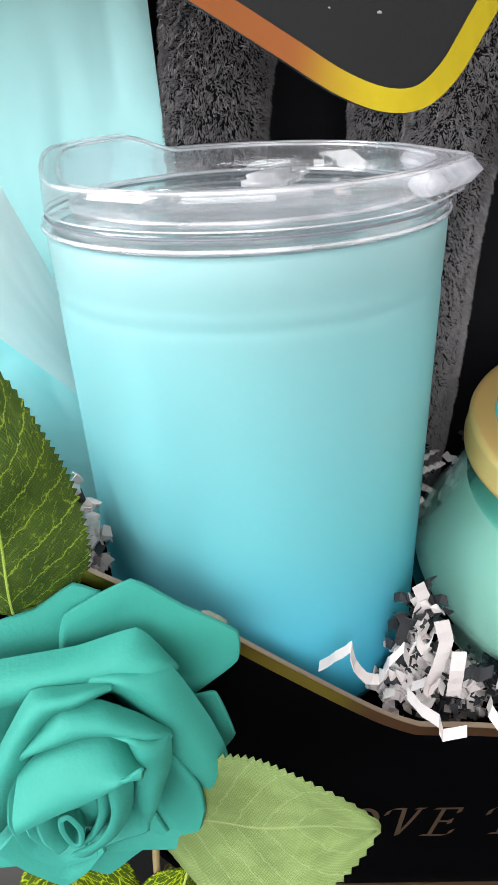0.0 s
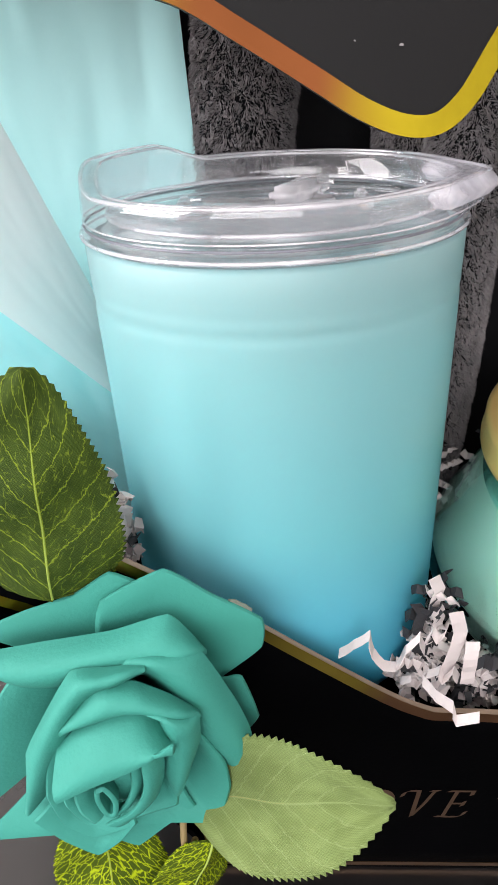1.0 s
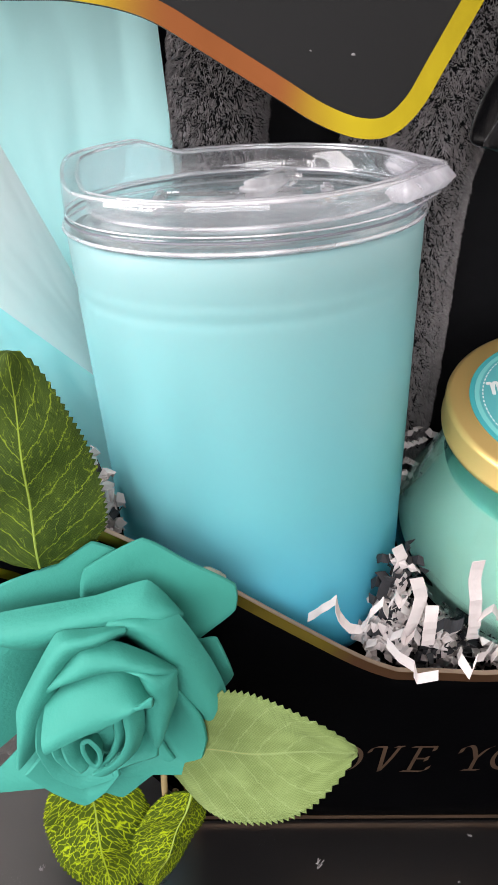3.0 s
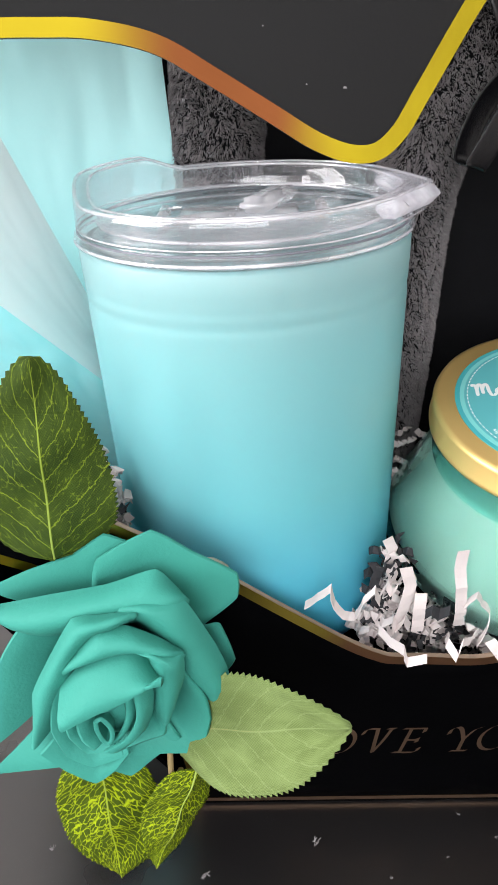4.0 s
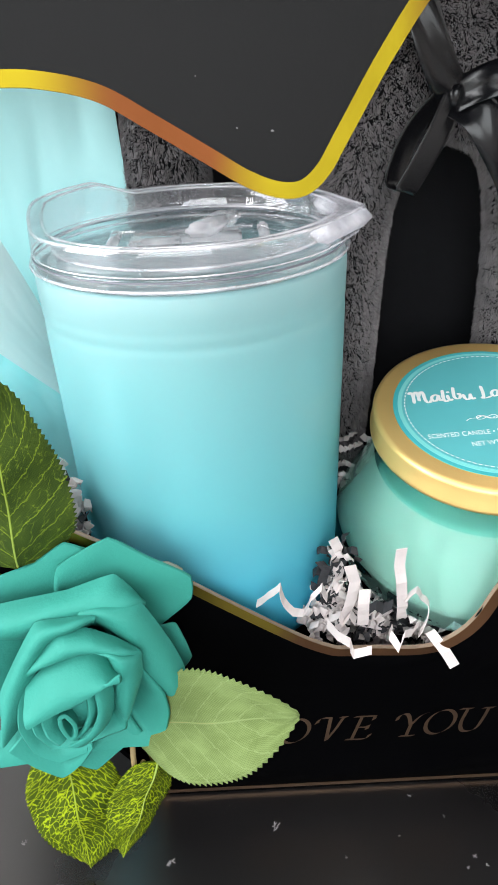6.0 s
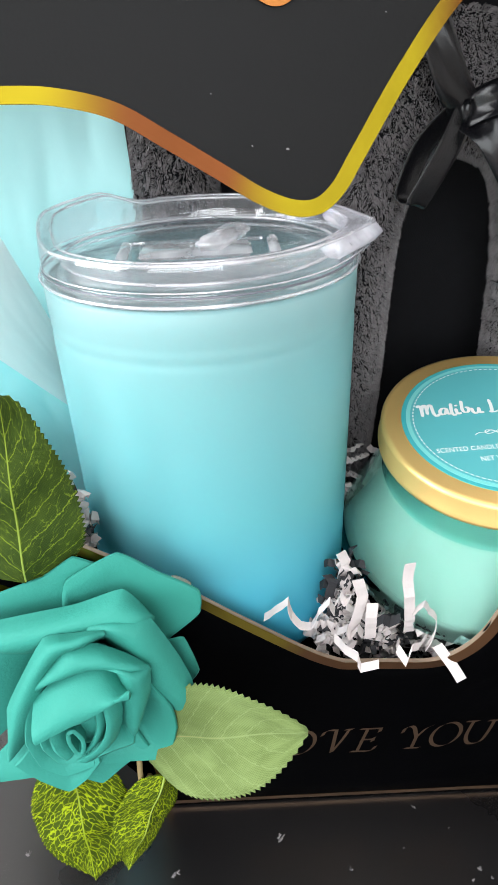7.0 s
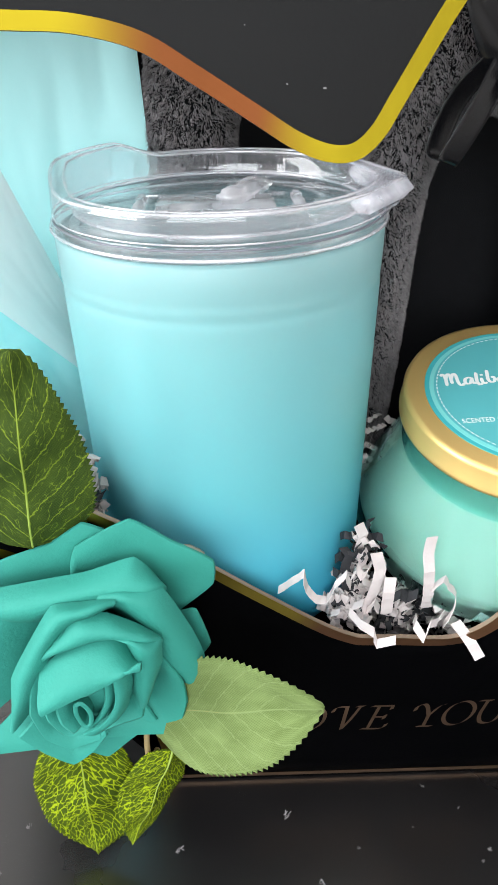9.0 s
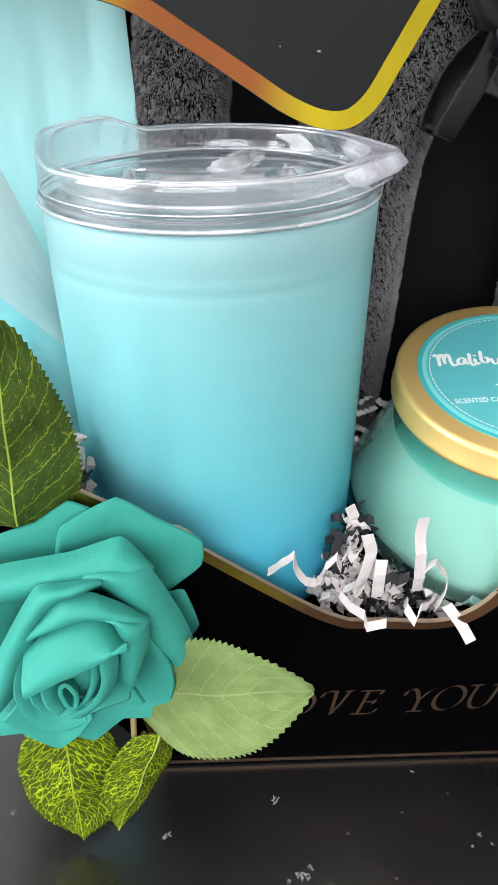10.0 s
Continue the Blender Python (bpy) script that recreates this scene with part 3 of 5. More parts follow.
                    for k in (-1, 1):
                        x, z = x0 + (a + k * 0.05) * h, z0 + (b + k * 0.03) * h
                        ends.append(bm.verts.new((x, face_y(z, x) - 0.0004, z)))
                    if prev:
                        bm.faces.new((prev[0], ends[0], ends[1], prev[1]))
                    prev = ends
        part("lettering", bm, DULL_GOLD, box, "gold foil slanted lettering")
    # the lid flap, hinged at the back and hanging down in front
    tilt = Vector((0, 0.18, 0.9837))
    nrm = Vector((0, -0.9837, 0.18))
    p0 = Vector((-0.0005, 0.132, 0.1991))
    fp = lambda a, b: tuple(p0 + (Vector((a, 0, 0)) + tilt * b) * 1.035)
    lower = catmull([(-0.1, 0.034), (-0.07, 0.0245), (-0.045, 0.0202), (-0.0256, 0.0198), (-0.0154, 0.0194), (-0.0048, 0.0170), (0.0047, 0.0118), (0.0152, 0.0056),
                     (0.0227, 0.0012), (0.0293, -0.0011), (0.0348, -0.0007), (0.0392, 0.003), (0.0432, 0.0098), (0.0512, 0.0236), (0.06, 0.036),
                     (0.072, 0.047), (0.088, 0.054), (0.11, 0.057), (0.15, 0.058)], 8)
    part("lid_flap", plate(list(map(tuple, lower)) + [(0.15, 0.16), (-0.1, 0.16)], fp, 0.0018, tuple(-nrm)), FLAP_BOARD, box, "black lid flap hanging open with a gold border")
    part("flap_foil", band(lower, fp, 0.0031, 1, 0.00015, tuple(nrm)), GOLD, box, "gold foil border of the flap")
    rnd = random.Random(8)
    for a, b, size in ((0.0282, 0.0112, 0.0007), (0.0215, 0.0118, 0.0004), (0.046, 0.034, 0.0004), (0.014, 0.021, 0.0003)):
        bm = bmesh.new()
        bmesh.ops.create_icosphere(bm, subdivisions=1, radius=1.0)
        c = Vector(fp(a, b)) + nrm * 0.0001
        for v in bm.verts:
            q = v.co * (1 + rnd.uniform(-0.5, 0.5))
            v.co = c + Vector((q.x, 0, 0)) * size * 0.5 + tilt * q.z * size * 0.35 + nrm * q.y * 0.00015
        part("dust_speck", bm, LINT, box, "pale dust speck")
    # small gold clasp plate in the middle of the flap
    clasp = catmull([(0.0006, 0.0505), (0.0126, 0.043), (0.0221, 0.0365), (0.0261, 0.035), (0.0294, 0.0365), (0.0321, 0.041), (0.0396, 0.054)], 6)
    part("clasp_plate", plate(list(map(tuple, clasp)) + [(0.0266, 0.064), (0.0116, 0.06)], lambda a, b: tuple(Vector(fp(a, b)) + nrm * 0.0008), 0.0006, tuple(-nrm)), COPPER, box, "copper foil clasp plate")
    v, f = revolve([(0.0, 0.0012), (0.0009, 0.001), (0.0015, 0.0005), (0.0017, 0.0), (0.0, 0.0)], 24, False)
    c = Vector(fp(0.0264, 0.0425)) + nrm * 0.0008
    placed("stud", mesh_of("stud", v, f, material("silver_stud", (0.8, 0.8, 0.82), 0.2, 1.0)), box, "small silver stud", Matrix.Translation(c) @ nrm.to_track_quat("Z", "Y").to_matrix().to_4x4())
    # top panel from the flap's head back to the rear wall
    a, b = Vector(fp(0, 0.16)), Vector((0, 0.2625, 0.3795))
    bm = bmesh.new()
    vs = [bm.verts.new(q) for q in ((-0.1, a.y + 0.001, a.z), (0.15, a.y + 0.001, a.z), (0.152, b.y, b.z), (-0.09, b.y, b.z))]
    got = bmesh.ops.extrude_face_region(bm, geom=[bm.faces.new(vs)])
    for q in got["geom"]:
        if isinstance(q, bmesh.types.BMVert):
            q.co.z += 0.0018
    part("lid_top", bm, FLAP_BOARD, box)
    tagged(box, "open black envelope-shaped gift box with gold foil borders", "gift box")


gift_box()


def glue_blob():
    bm = bmesh.new()
    bmesh.ops.create_icosphere(bm, subdivisions=3, radius=1.0)
    for v in bm.verts:
        k = 1 + 0.35 * noise.noise(v.co * 2.3)
        v.co = Vector((0.0021 + v.co.x * 0.0024 * k, face_y(0.1035) + v.co.y * 0.0011 * k, 0.1042 - v.co.x * 0.0015 + v.co.z * 0.0011 * k))
    ob = part("glue_blob", bm, material("dry_hot_glue", (0.6, 0.56, 0.45), 0.25, vary=0.2, scale=900, trans=0.4, bump=0.3, bump_scale=1200), None, smooth=True)
    tagged(ob, "small dried blob of hot glue on the rim", "glue")


glue_blob()

# ---- the tumbler and its lid ----
CUP = tilted((0.0098, 0.1831, 0.1718), -0.0317, 0.06)
CUP_R, CUP_TAPER, CUP_H = 0.0427, 0.035, 0.112


def tumbler():
    cup = group_at("tumbler", CUP)
    r = lambda h: CUP_R - CUP_TAPER * h
    body = [(0.0, -CUP_H + 0.002), (r(CUP_H) - 0.006, -CUP_H + 0.002), (r(CUP_H) - 0.004, -CUP_H), (r(CUP_H) - 0.001, -CUP_H + 0.001), (r(CUP_H), -CUP_H + 0.004)]
    body += [(r(h), -h) for h in np.linspace(CUP_H - 0.01, 0.0175, 14)]
    body += [(r(h) - 0.00022 * math.exp(-((h - 0.0132) / 0.0014) ** 2) - 0.0001 * math.exp(-((h - 0.0095) / 0.0012) ** 2), -h) for h in np.linspace(0.017, 0.0065, 22)]
    body += [(r(0.006), -0.006), (r(0.001), -0.001), (r(0) - 0.0006, 0.0), (r(0) - 0.0022, 0.0), (r(0.01) - 0.0026, -0.01), (r(CUP_H - 0.006) - 0.0026, -CUP_H + 0.006), (0.0, -CUP_H + 0.005)]
    v, f = revolve(body, 96, False)
    placed("cup_body", mesh_of("cup_body", v, f, OMBRE), cup)
    # a pale liner added so that the cup's inside comes out brighter
    wall = [(0.0, -CUP_H + 0.0055)] + [(r(h) - 0.0029, -h) for h in np.linspace(CUP_H - 0.0062, 0.003, 12)] + [(r(0.003) - 0.0033, -0.003)] + [(r(h) - 0.0033, -h) for h in np.linspace(0.006, CUP_H - 0.0066, 12)] + [(0.0, -CUP_H + 0.0059)]
    v, f = revolve(wall, 96, False)
    placed("added_liner", mesh_of("added_liner", v, f, BRIGHT_LINER), cup, "pale aqua liner added to brighten the inside")
    rf = r(CUP_H) - 0.005
    v, f = revolve([(rf - 0.002, -CUP_H - 0.0008), (rf, -CUP_H - 0.0008), (rf, -CUP_H + 0.0005), (rf - 0.002, -CUP_H + 0.0005)], 64, True)
    placed("foot_ring", mesh_of("foot_ring", v, f, OMBRE), cup)
    tagged(cup, "frosted aqua to blue ombre tumbler with clear lid", "tumbler")
    # the lid: a thick clear dish whose lip draws out into a spout and rises into a thumb tab opposite
    spout, beta, reach = math.radians(-8), math.radians(27), 0.0046

    def ramp(x, a, b):
        k = min(1.0, max(0.0, (x - a) / (b - a)))
        return k * k * (3 - 2 * k)

    # radius, height, share of the spout's reach, share of the tab's rise
    prof = [(0.0372, -0.004, 0, 0), (0.0386, -0.004, 0, 0), (0.0388, 0.0004, 0, 0), (0.0404, 0.0005, 0, 0), (0.0407, 0.0012, 0, 0), (0.0407, 0.0024, 0, 0), (0.0399, 0.003, 0, 0),
            (0.0397, 0.0036, 0.35, 0), (0.04, 0.0042, 0.72, 0), (0.0402, 0.0055, 0.9, 0.2), (0.0404, 0.0085, 1, 0.85), (0.0403, 0.0095, 1, 1), (0.0399, 0.0101, 0.98, 1), (0.0384, 0.0102, 0.75, 1),
            (0.0368, 0.0099, 0.35, 1), (0.0361, 0.0092, 0.18, 0.85), (0.0354, 0.0065, 0.04, 0.3), (0.035, 0.0046, 0, 0), (0.0335, 0.0038, 0, 0), (0.012, 0.0036, 0, 0), (0.0, 0.0036, 0, 0),
            (0.0, 0.0017, 0, 0), (0.012, 0.0017, 0, 0), (0.034, 0.0019, 0, 0), (0.0366, 0.0012, 0, 0)]

    def rad(a, k):
        d = abs((a - spout + math.pi) % (2 * math.pi) - math.pi)
        grow = min(reach, 0.0428 / math.cos(beta - d) - 0.0428) if d < beta else 0.0
        side = abs((a - math.radians(172) + math.pi) % (2 * math.pi) - math.pi)
        return prof[k][2] * grow - prof[k][3] * 0.0006 * (1 - ramp(side, 0.3, 0.75))

    def ris(a, k):
        deg = math.degrees(a) % 360
        tab = ramp(deg, 114, 137) * (1 - ramp(deg, 172, 212))
        return prof[k][3] * 0.0043 * tab

    v, f = revolve([(a * 1.06, b * 1.06) for a, b, *_ in prof], 192, True, rad, ris)
    lid = placed("lid", mesh_of("lid", v, f, ACRYLIC), cup, "thick clear acrylic lid with a pouring lip")
    lid.data.set_sharp_from_angle(angle=math.radians(38))
    # the broad top of the lip is whitened for its glare
    lid.data.materials.append(ACRYLIC_RIM)
    for face in lid.data.polygons:
        if face.normal.z > 0.45 and math.hypot(face.center.x, face.center.y) > 0.0376:
            face.material_index = 1
    # rings drawn for edge highlights and the groove's shade, and the spout's solid end
    turn = np.linspace(0, 2 * math.pi, 192, endpoint=False)

    def edge_line(name, k, thick, mat, label):
        path = np.array([((prof[k][0] * 1.06 + rad(a, k)) * math.cos(a), (prof[k][0] * 1.06 + rad(a, k)) * math.sin(a), prof[k][1] * 1.06 + ris(a, k)) for a in turn])
        v, f, n = [], [], len(path)
        for p in path:
            o = np.array([p[0], p[1], 0]) / math.hypot(p[0], p[1])
            v += [p + thick * (o * math.cos(b) + np.array([0, 0, 1]) * math.sin(b)) for b in np.linspace(0, 2 * math.pi, 8, endpoint=False)]
        for i in range(n):
            f += [(i * 8 + k, (i + 1) % n * 8 + k, (i + 1) % n * 8 + (k + 1) % 8, i * 8 + (k + 1) % 8) for k in range(8)]
        placed(name, mesh_of(name, v, f, mat), lid, label)

    edge_line("lip_glint", 12, 0.00045, ACRYLIC_GLINT, "pale ring for the highlight on the outer edge")
    edge_line("lip_glint", 14, 0.00038, ACRYLIC_GLINT, "pale ring for the highlight on the inner edge")
    edge_line("lip_glint", 8, 0.00022, ACRYLIC_GLINT, "pale ring for the highlight on the lower edge")
    edge_line("floor_glint", 17, 0.00045, ACRYLIC_GLINT, "pale ring for the highlight round the sunken top")
    edge_line("seat_glint", 4, 0.00042, ACRYLIC_GLINT, "pale ring for the highlight where the lid sits on the cup")
    # dark line put in for the groove's shade
    edge_line("groove_shade_line", 6, 0.0003, GROOVE_SHADE, "thin grey line for the shade in the groove")
    grid = np.zeros((33, 6, 3))
    for i in range(33):
        a = spout + (i / 32 - 0.5) * 0.98
        for j in range(6):
            w = j / 5
            grid[i, j] = ((0.0372 + 0.003 * w) * 1.06 + (0.3 + 0.7 * w) * rad(a, 11)) * math.cos(a), ((0.0372 + 0.003 * w) * 1.06 + (0.3 + 0.7 * w) * rad(a, 11)) * math.sin(a), 0.0081
    v, f, uv = sheet(grid, 0.0046, crisp=True)
    # its white is put in for the glare on the spout
    placed("spout", mesh_of("spout", v, f, ACRYLIC_SPOUT), lid, "solid pouring lip whitened for its glare")
    # slider that closes the drinking hole
    part("slider", box_bm((-0.016, -0.011, 0.0041), (0.014, 0.001, 0.0058), 0.0007), ACRYLIC_MILKY, lid, smooth=True)
    bm = box_bm((0.003, -0.0125, 0.0061), (0.0105, 0.0065, 0.0096), 0.0012)
    for q in bm.verts:
        q.co.x += 0.45 * (q.co.y + 0.003)
    part("slider_grip", bm, ACRYLIC_MILKY, lid, smooth=True)
    for x in (-0.0215, 0.0185):
        part("slider_rail", box_bm((x, -0.0125, 0.0041), (x + 0.0028, 0.003, 0.0064), 0.0006), ACRYLIC_MILKY, lid, smooth=True)
    for y in (-0.0165, 0.006):
        part("slider_rail", box_bm((-0.02, y, 0.0041), (0.018, y + 0.0018, 0.0052), 0.0005), ACRYLIC, lid, smooth=True)


tumbler()

# ---- the scented candle ----


SCRIPT = {
    "M": (1.04, [[(0.0, 0.8), (0.1, 0.97), (0.19, 0.8), (0.17, 0.4), (0.12, 0.05)], [(0.16, 0.45), (0.28, 0.82), (0.4, 0.98), (0.46, 0.8), (0.44, 0.45), (0.42, 0.2)],
                 [(0.44, 0.5), (0.57, 0.84), (0.69, 0.96), (0.75, 0.78), (0.73, 0.38), (0.78, 0.08), (0.9, 0.04), (1.02, 0.2)]]),
    "a": (0.54, [[(0.42, 0.45), (0.28, 0.54), (0.1, 0.42), (0.03, 0.2), (0.12, 0.04), (0.28, 0.12), (0.42, 0.45)], [(0.44, 0.52), (0.4, 0.2), (0.46, 0.05), (0.58, 0.14)]]),
    "l": (0.3, [[(0.2, 1.02), (0.14, 0.7), (0.08, 0.3), (0.14, 0.05), (0.3, 0.14)]]),
    "i": (0.3, [[(0.05, 0.5), (0.03, 0.2), (0.1, 0.05), (0.25, 0.14)], [(0.1, 0.78), (0.12, 0.72), (0.13, 0.66)]]),
    "b": (0.52, [[(0.18, 1.02), (0.12, 0.7), (0.05, 0.25), (0.14, 0.05), (0.3, 0.1), (0.38, 0.32), (0.3, 0.46), (0.46, 0.4)]]),
    "u": (0.56, [[(0.03, 0.5), (0.02, 0.2), (0.12, 0.04), (0.28, 0.15), (0.38, 0.48)], [(0.38, 0.5), (0.36, 0.2), (0.42, 0.05), (0.56, 0.14)]]),
    "L": (0.58, [[(0.24, 1.06), (0.23, 0.75), (0.19, 0.35), (0.13, 0.06)], [(0.02, 0.14), (0.1, 0.03), (0.3, 0.03), (0.6, 0.16)]]),
}


def candle():
    m = tilted((0.0948, 0.1643, 0.1291), -0.035, -0.169, math.radians(2)) @ Matrix.Scale(1.08, 4)
    jar = group_at("candle_jar", m)
    R = 0.0322
    v, f = revolve([(0.0, 0.0), (R - 0.0015, 0.0), (R - 0.0004, -0.0004), (R, -0.0014), (R, -0.0058), (R + 0.0004, -0.0064), (R + 0.0003, -0.0074), (R - 0.0008, -0.0076), (R - 0.0012, -0.0064), (R - 0.0012, -0.0015), (0.0, -0.0012)], 96, False)
    lid = placed("lid", mesh_of("lid", v, f, LID_GOLD), jar, "gold metal twist lid")
    for name, mat, r, h, label in (("label_border", LABEL_RIM, 0.0268, 0.00015, "deep teal border of the round label"), ("label_ring", LABEL_EDGE, 0.0256, 0.00025, "mint ring of the round label"), ("label", LABEL_TEAL, 0.0245, 0.00035, "round teal paper label")):
        v, f = revolve([(0.0, h), (r, h), (r, 0.0), (0.0, 0.0)], 96, False)
        placed(name, mesh_of(name, v, f, mat, False), lid, label)
    bm = bmesh.new()
    for k in range(104):
        a0, a1 = 2 * math.pi * k / 104, 2 * math.pi * (k + 0.6) / 104
        bm.faces.new([bm.verts.new((r * math.cos(a), r * math.sin(a), 0.00045)) for r, a in ((0.0236, a0), (0.0239, a0), (0.0239, a1), (0.0236, a1))])
    part("dashed_ring", bm, LABEL_WHITE, lid)
    for words, size, x, y in (("SCENTED CANDLE • BO", 0.0024, -0.0206, -0.0101), ("NET WT.3 O", 0.0024, -0.0105, -0.0143)):
        me = text_mesh("printed_line", words, size, LABEL_WHITE, extrude=0.00005, thin=-0.00003)
        placed("printed_line", me, lid, "white printed words", Matrix.Translation((x, y, 0.0004)) @ Matrix.Diagonal((0.8, 1, 1, 1)))

    def brush(bm, strokes, x0, y0, unit, pen, level):
        """Brush writing: strokes that swell on the way down."""
        for n, s in enumerate(strokes):
            c = catmull(s, 7)
            d = np.gradient(c, axis=0)
            d /= np.linalg.norm(d, axis=1, keepdims=True) + 1e-9
            prev = None
            for k, ((a, b), (dx, dy)) in enumerate(zip(c, d)):
                w = pen * (0.55 + 0.75 * abs(dy)) * min(1.0, 0.5 + 0.25 * min(k, len(c) - 1 - k))
                x, y, z = x0 + a * unit, y0 + b * unit, level + 1e-5 * n + 4e-7 * k
                cur = (bm.verts.new((x + dy * w, y - dx * w, z)), bm.verts.new((x - dy * w, y + dx * w, z)))
                if prev:
                    bm.faces.new((prev[0], cur[0], cur[1], prev[1]))
                prev = cur

    x, unit = -0.0213, 0.0053
    for word, gap in (("Malibu", 0.3), ("La", 0.0)):
        bm = bmesh.new()
        for k, letter in enumerate(word):
            brush(bm, SCRIPT[letter][1], x, 0.0042 + 0.0004 * math.sin(2.1 * k), unit, 0.00036, 0.0005 + 0.00004 * k)
            x += SCRIPT[letter][0] * unit
        x += gap * unit
        part("brush_lettering", bm, LABEL_WHITE, lid, "white brush-script lettering")
    # little knot drawing with two loose ends between the lines
    bm = bmesh.new()
    t = np.linspace(0, 2 * math.pi, 14)
    loops = [(0.9 * math.sin(q), 0.26 * math.sin(2 * q)) for q in t]
    brush(bm, [loops, [(-0.9, -0.1), (-0.3, 0.22), (0.2, -0.2), (0.7, -0.16)], [(-1.9, -0.3), (-1.5, -0.05), (-0.9, -0.02), (-0.4, 0.1)], [(0.5, -0.1), (1.0, 0.06), (1.5, 0.05), (1.9, 0.25)]], -0.0035, -0.0036, 0.003, 0.00013, 0.0005)
    part("knot_drawing", bm, LABEL_WHITE, lid)
    outer = [(0.0275, -0.005), (0.0275, -0.0085), (0.0283, -0.0105), (0.041, -0.038), (0.042, -0.041), (0.0413, -0.0435), (0.0292, -0.0595), (0.0272, -0.0622), (0.0235, -0.0637), (0.0, -0.0637)]
    inner = [(0.0, -0.0578), (0.02, -0.0573), (0.0235, -0.0555), (0.026, -0.053), (0.0362, -0.0425), (0.0373, -0.0408), (0.037, -0.0385), (0.0262, -0.0125), (0.0252, -0.0085), (0.0252, -0.005)]
    v, f = revolve(outer + inner, 80, True)
    placed("glass", mesh_of("glass", v, f, JAR_GLASS), jar, "thick teal-tinged glass jar")
    wax = [(0.0, -0.058), (0.0201, -0.0575), (0.0237, -0.0557), (0.0262, -0.0531), (0.0364, -0.0426), (0.0375, -0.0408), (0.0372, -0.0384), (0.0292, -0.0192), (0.0286, -0.0184), (0.027, -0.018), (0.0, -0.018)]
    v, f = revolve(wax, 80, False)
    placed("wax", mesh_of("wax", v, f, WAX), jar, "pale mint candle wax")
    tagged(jar, "scented candle in a glass jar with a gold lid", "candle")


candle()

# ---- the plush slippers behind ----


def sweep(path, section, closed_section=True):
    """Sweeps a section given by section(s) -> (n, 2) offsets (across, depth) along a path in the x-z plane at its own y."""
    p = np.asarray(path)
    d = np.gradient(p, axis=0)
    d /= np.linalg.norm(d, axis=1, keepdims=True)
    verts = []
    for i, (q, t) in enumerate(zip(p, d)):
        side = np.cross(t, [0, 1, 0])
        for a, b in section(i / (len(p) - 1)):
            verts.append(q + side * a + np.array([0, 1, 0]) * b)
    n = len(verts) // len(p)
    faces = []
    for i in range(len(p) - 1):
        for k in range(n if closed_section else n - 1):
            k2 = (k + 1) % n
            faces.append((i * n + k, (i + 1) * n + k, (i + 1) * n + k2, i * n + k2))
    return np.array(verts), faces


def fur(verts, faces, count, length, seed, lay):
    """Pile: tapered three-sided blades on a mesh, leaning along lay with tufts."""
    rng = np.random.RandomState(seed)
    F = np.array([f[:3] for f in faces] + [(f[0], f[2], f[3]) for f in faces])
    A, B, C = verts[F[:, 0]], verts[F[:, 1]], verts[F[:, 2]]
    N = np.cross(B - A, C - A)
    area = np.linalg.norm(N, axis=1)
    N /= area[:, None] + 1e-12
    front = (N[:, 1] < 0.35) if (N[:, 1] < 0).sum() else np.ones(len(N), bool)
    area = area * front
    pick = rng.choice(len(F), count, p=area / area.sum())
    r1, r2 = rng.rand(count, 1), rng.rand(count, 1)
    flip = (r1 + r2) > 1
    r1, r2 = np.where(flip, 1 - r1, r1), np.where(flip, 1 - r2, r2)
    P = A[pick] + (B - A)[pick] * r1 + (C - A)[pick] * r2
    n = N[pick]
    tuft = np.stack([np.sin(P[:, 0] * 900 + 3 * np.sin(P[:, 2] * 420)), 0.3 * np.sin(P[:, 2] * 700), np.sin(P[:, 2] * 800 + 4 * np.sin(P[:, 0] * 530))], 1)
    D = n * 1.0 + np.asarray(lay) * 0.5 + tuft * 0.55 + rng.normal(0, 0.3, (count, 3))
    D /= np.linalg.norm(D, axis=1, keepdims=True)
    L = length * (0.6 + 0.7 * rng.rand(count, 1))
    S = np.cross(D, rng.normal(0, 1, (count, 3)))
    S /= np.linalg.norm(S, axis=1, keepdims=True)
    w = 0.00015 * (0.7 + 0.6 * rng.rand(count, 1))
    tip = P + D * L + np.array([0, 0, -1]) * L * 0.25
    midp = P + D * L * 0.55
    V = np.stack([P - S * w, P + S * w, midp - S * w * 0.8, midp + S * w * 0.8, tip], 1).reshape(-1, 3)
    k = np.arange(count)[:, None] * 5
    quads = k + np.array([[0, 1, 3, 2]])
    tris = k + np.array([[2, 3, 4]])
    return V, [tuple(q) for q in quads] + [tuple(q) for q in tris]


def ellipse(a, b, n=16, power=1.0):
    t = np.linspace(0, 2 * math.pi, n, endpoint=False)
    return np.stack([a * np.cos(t), b * np.sin(t)], 1)


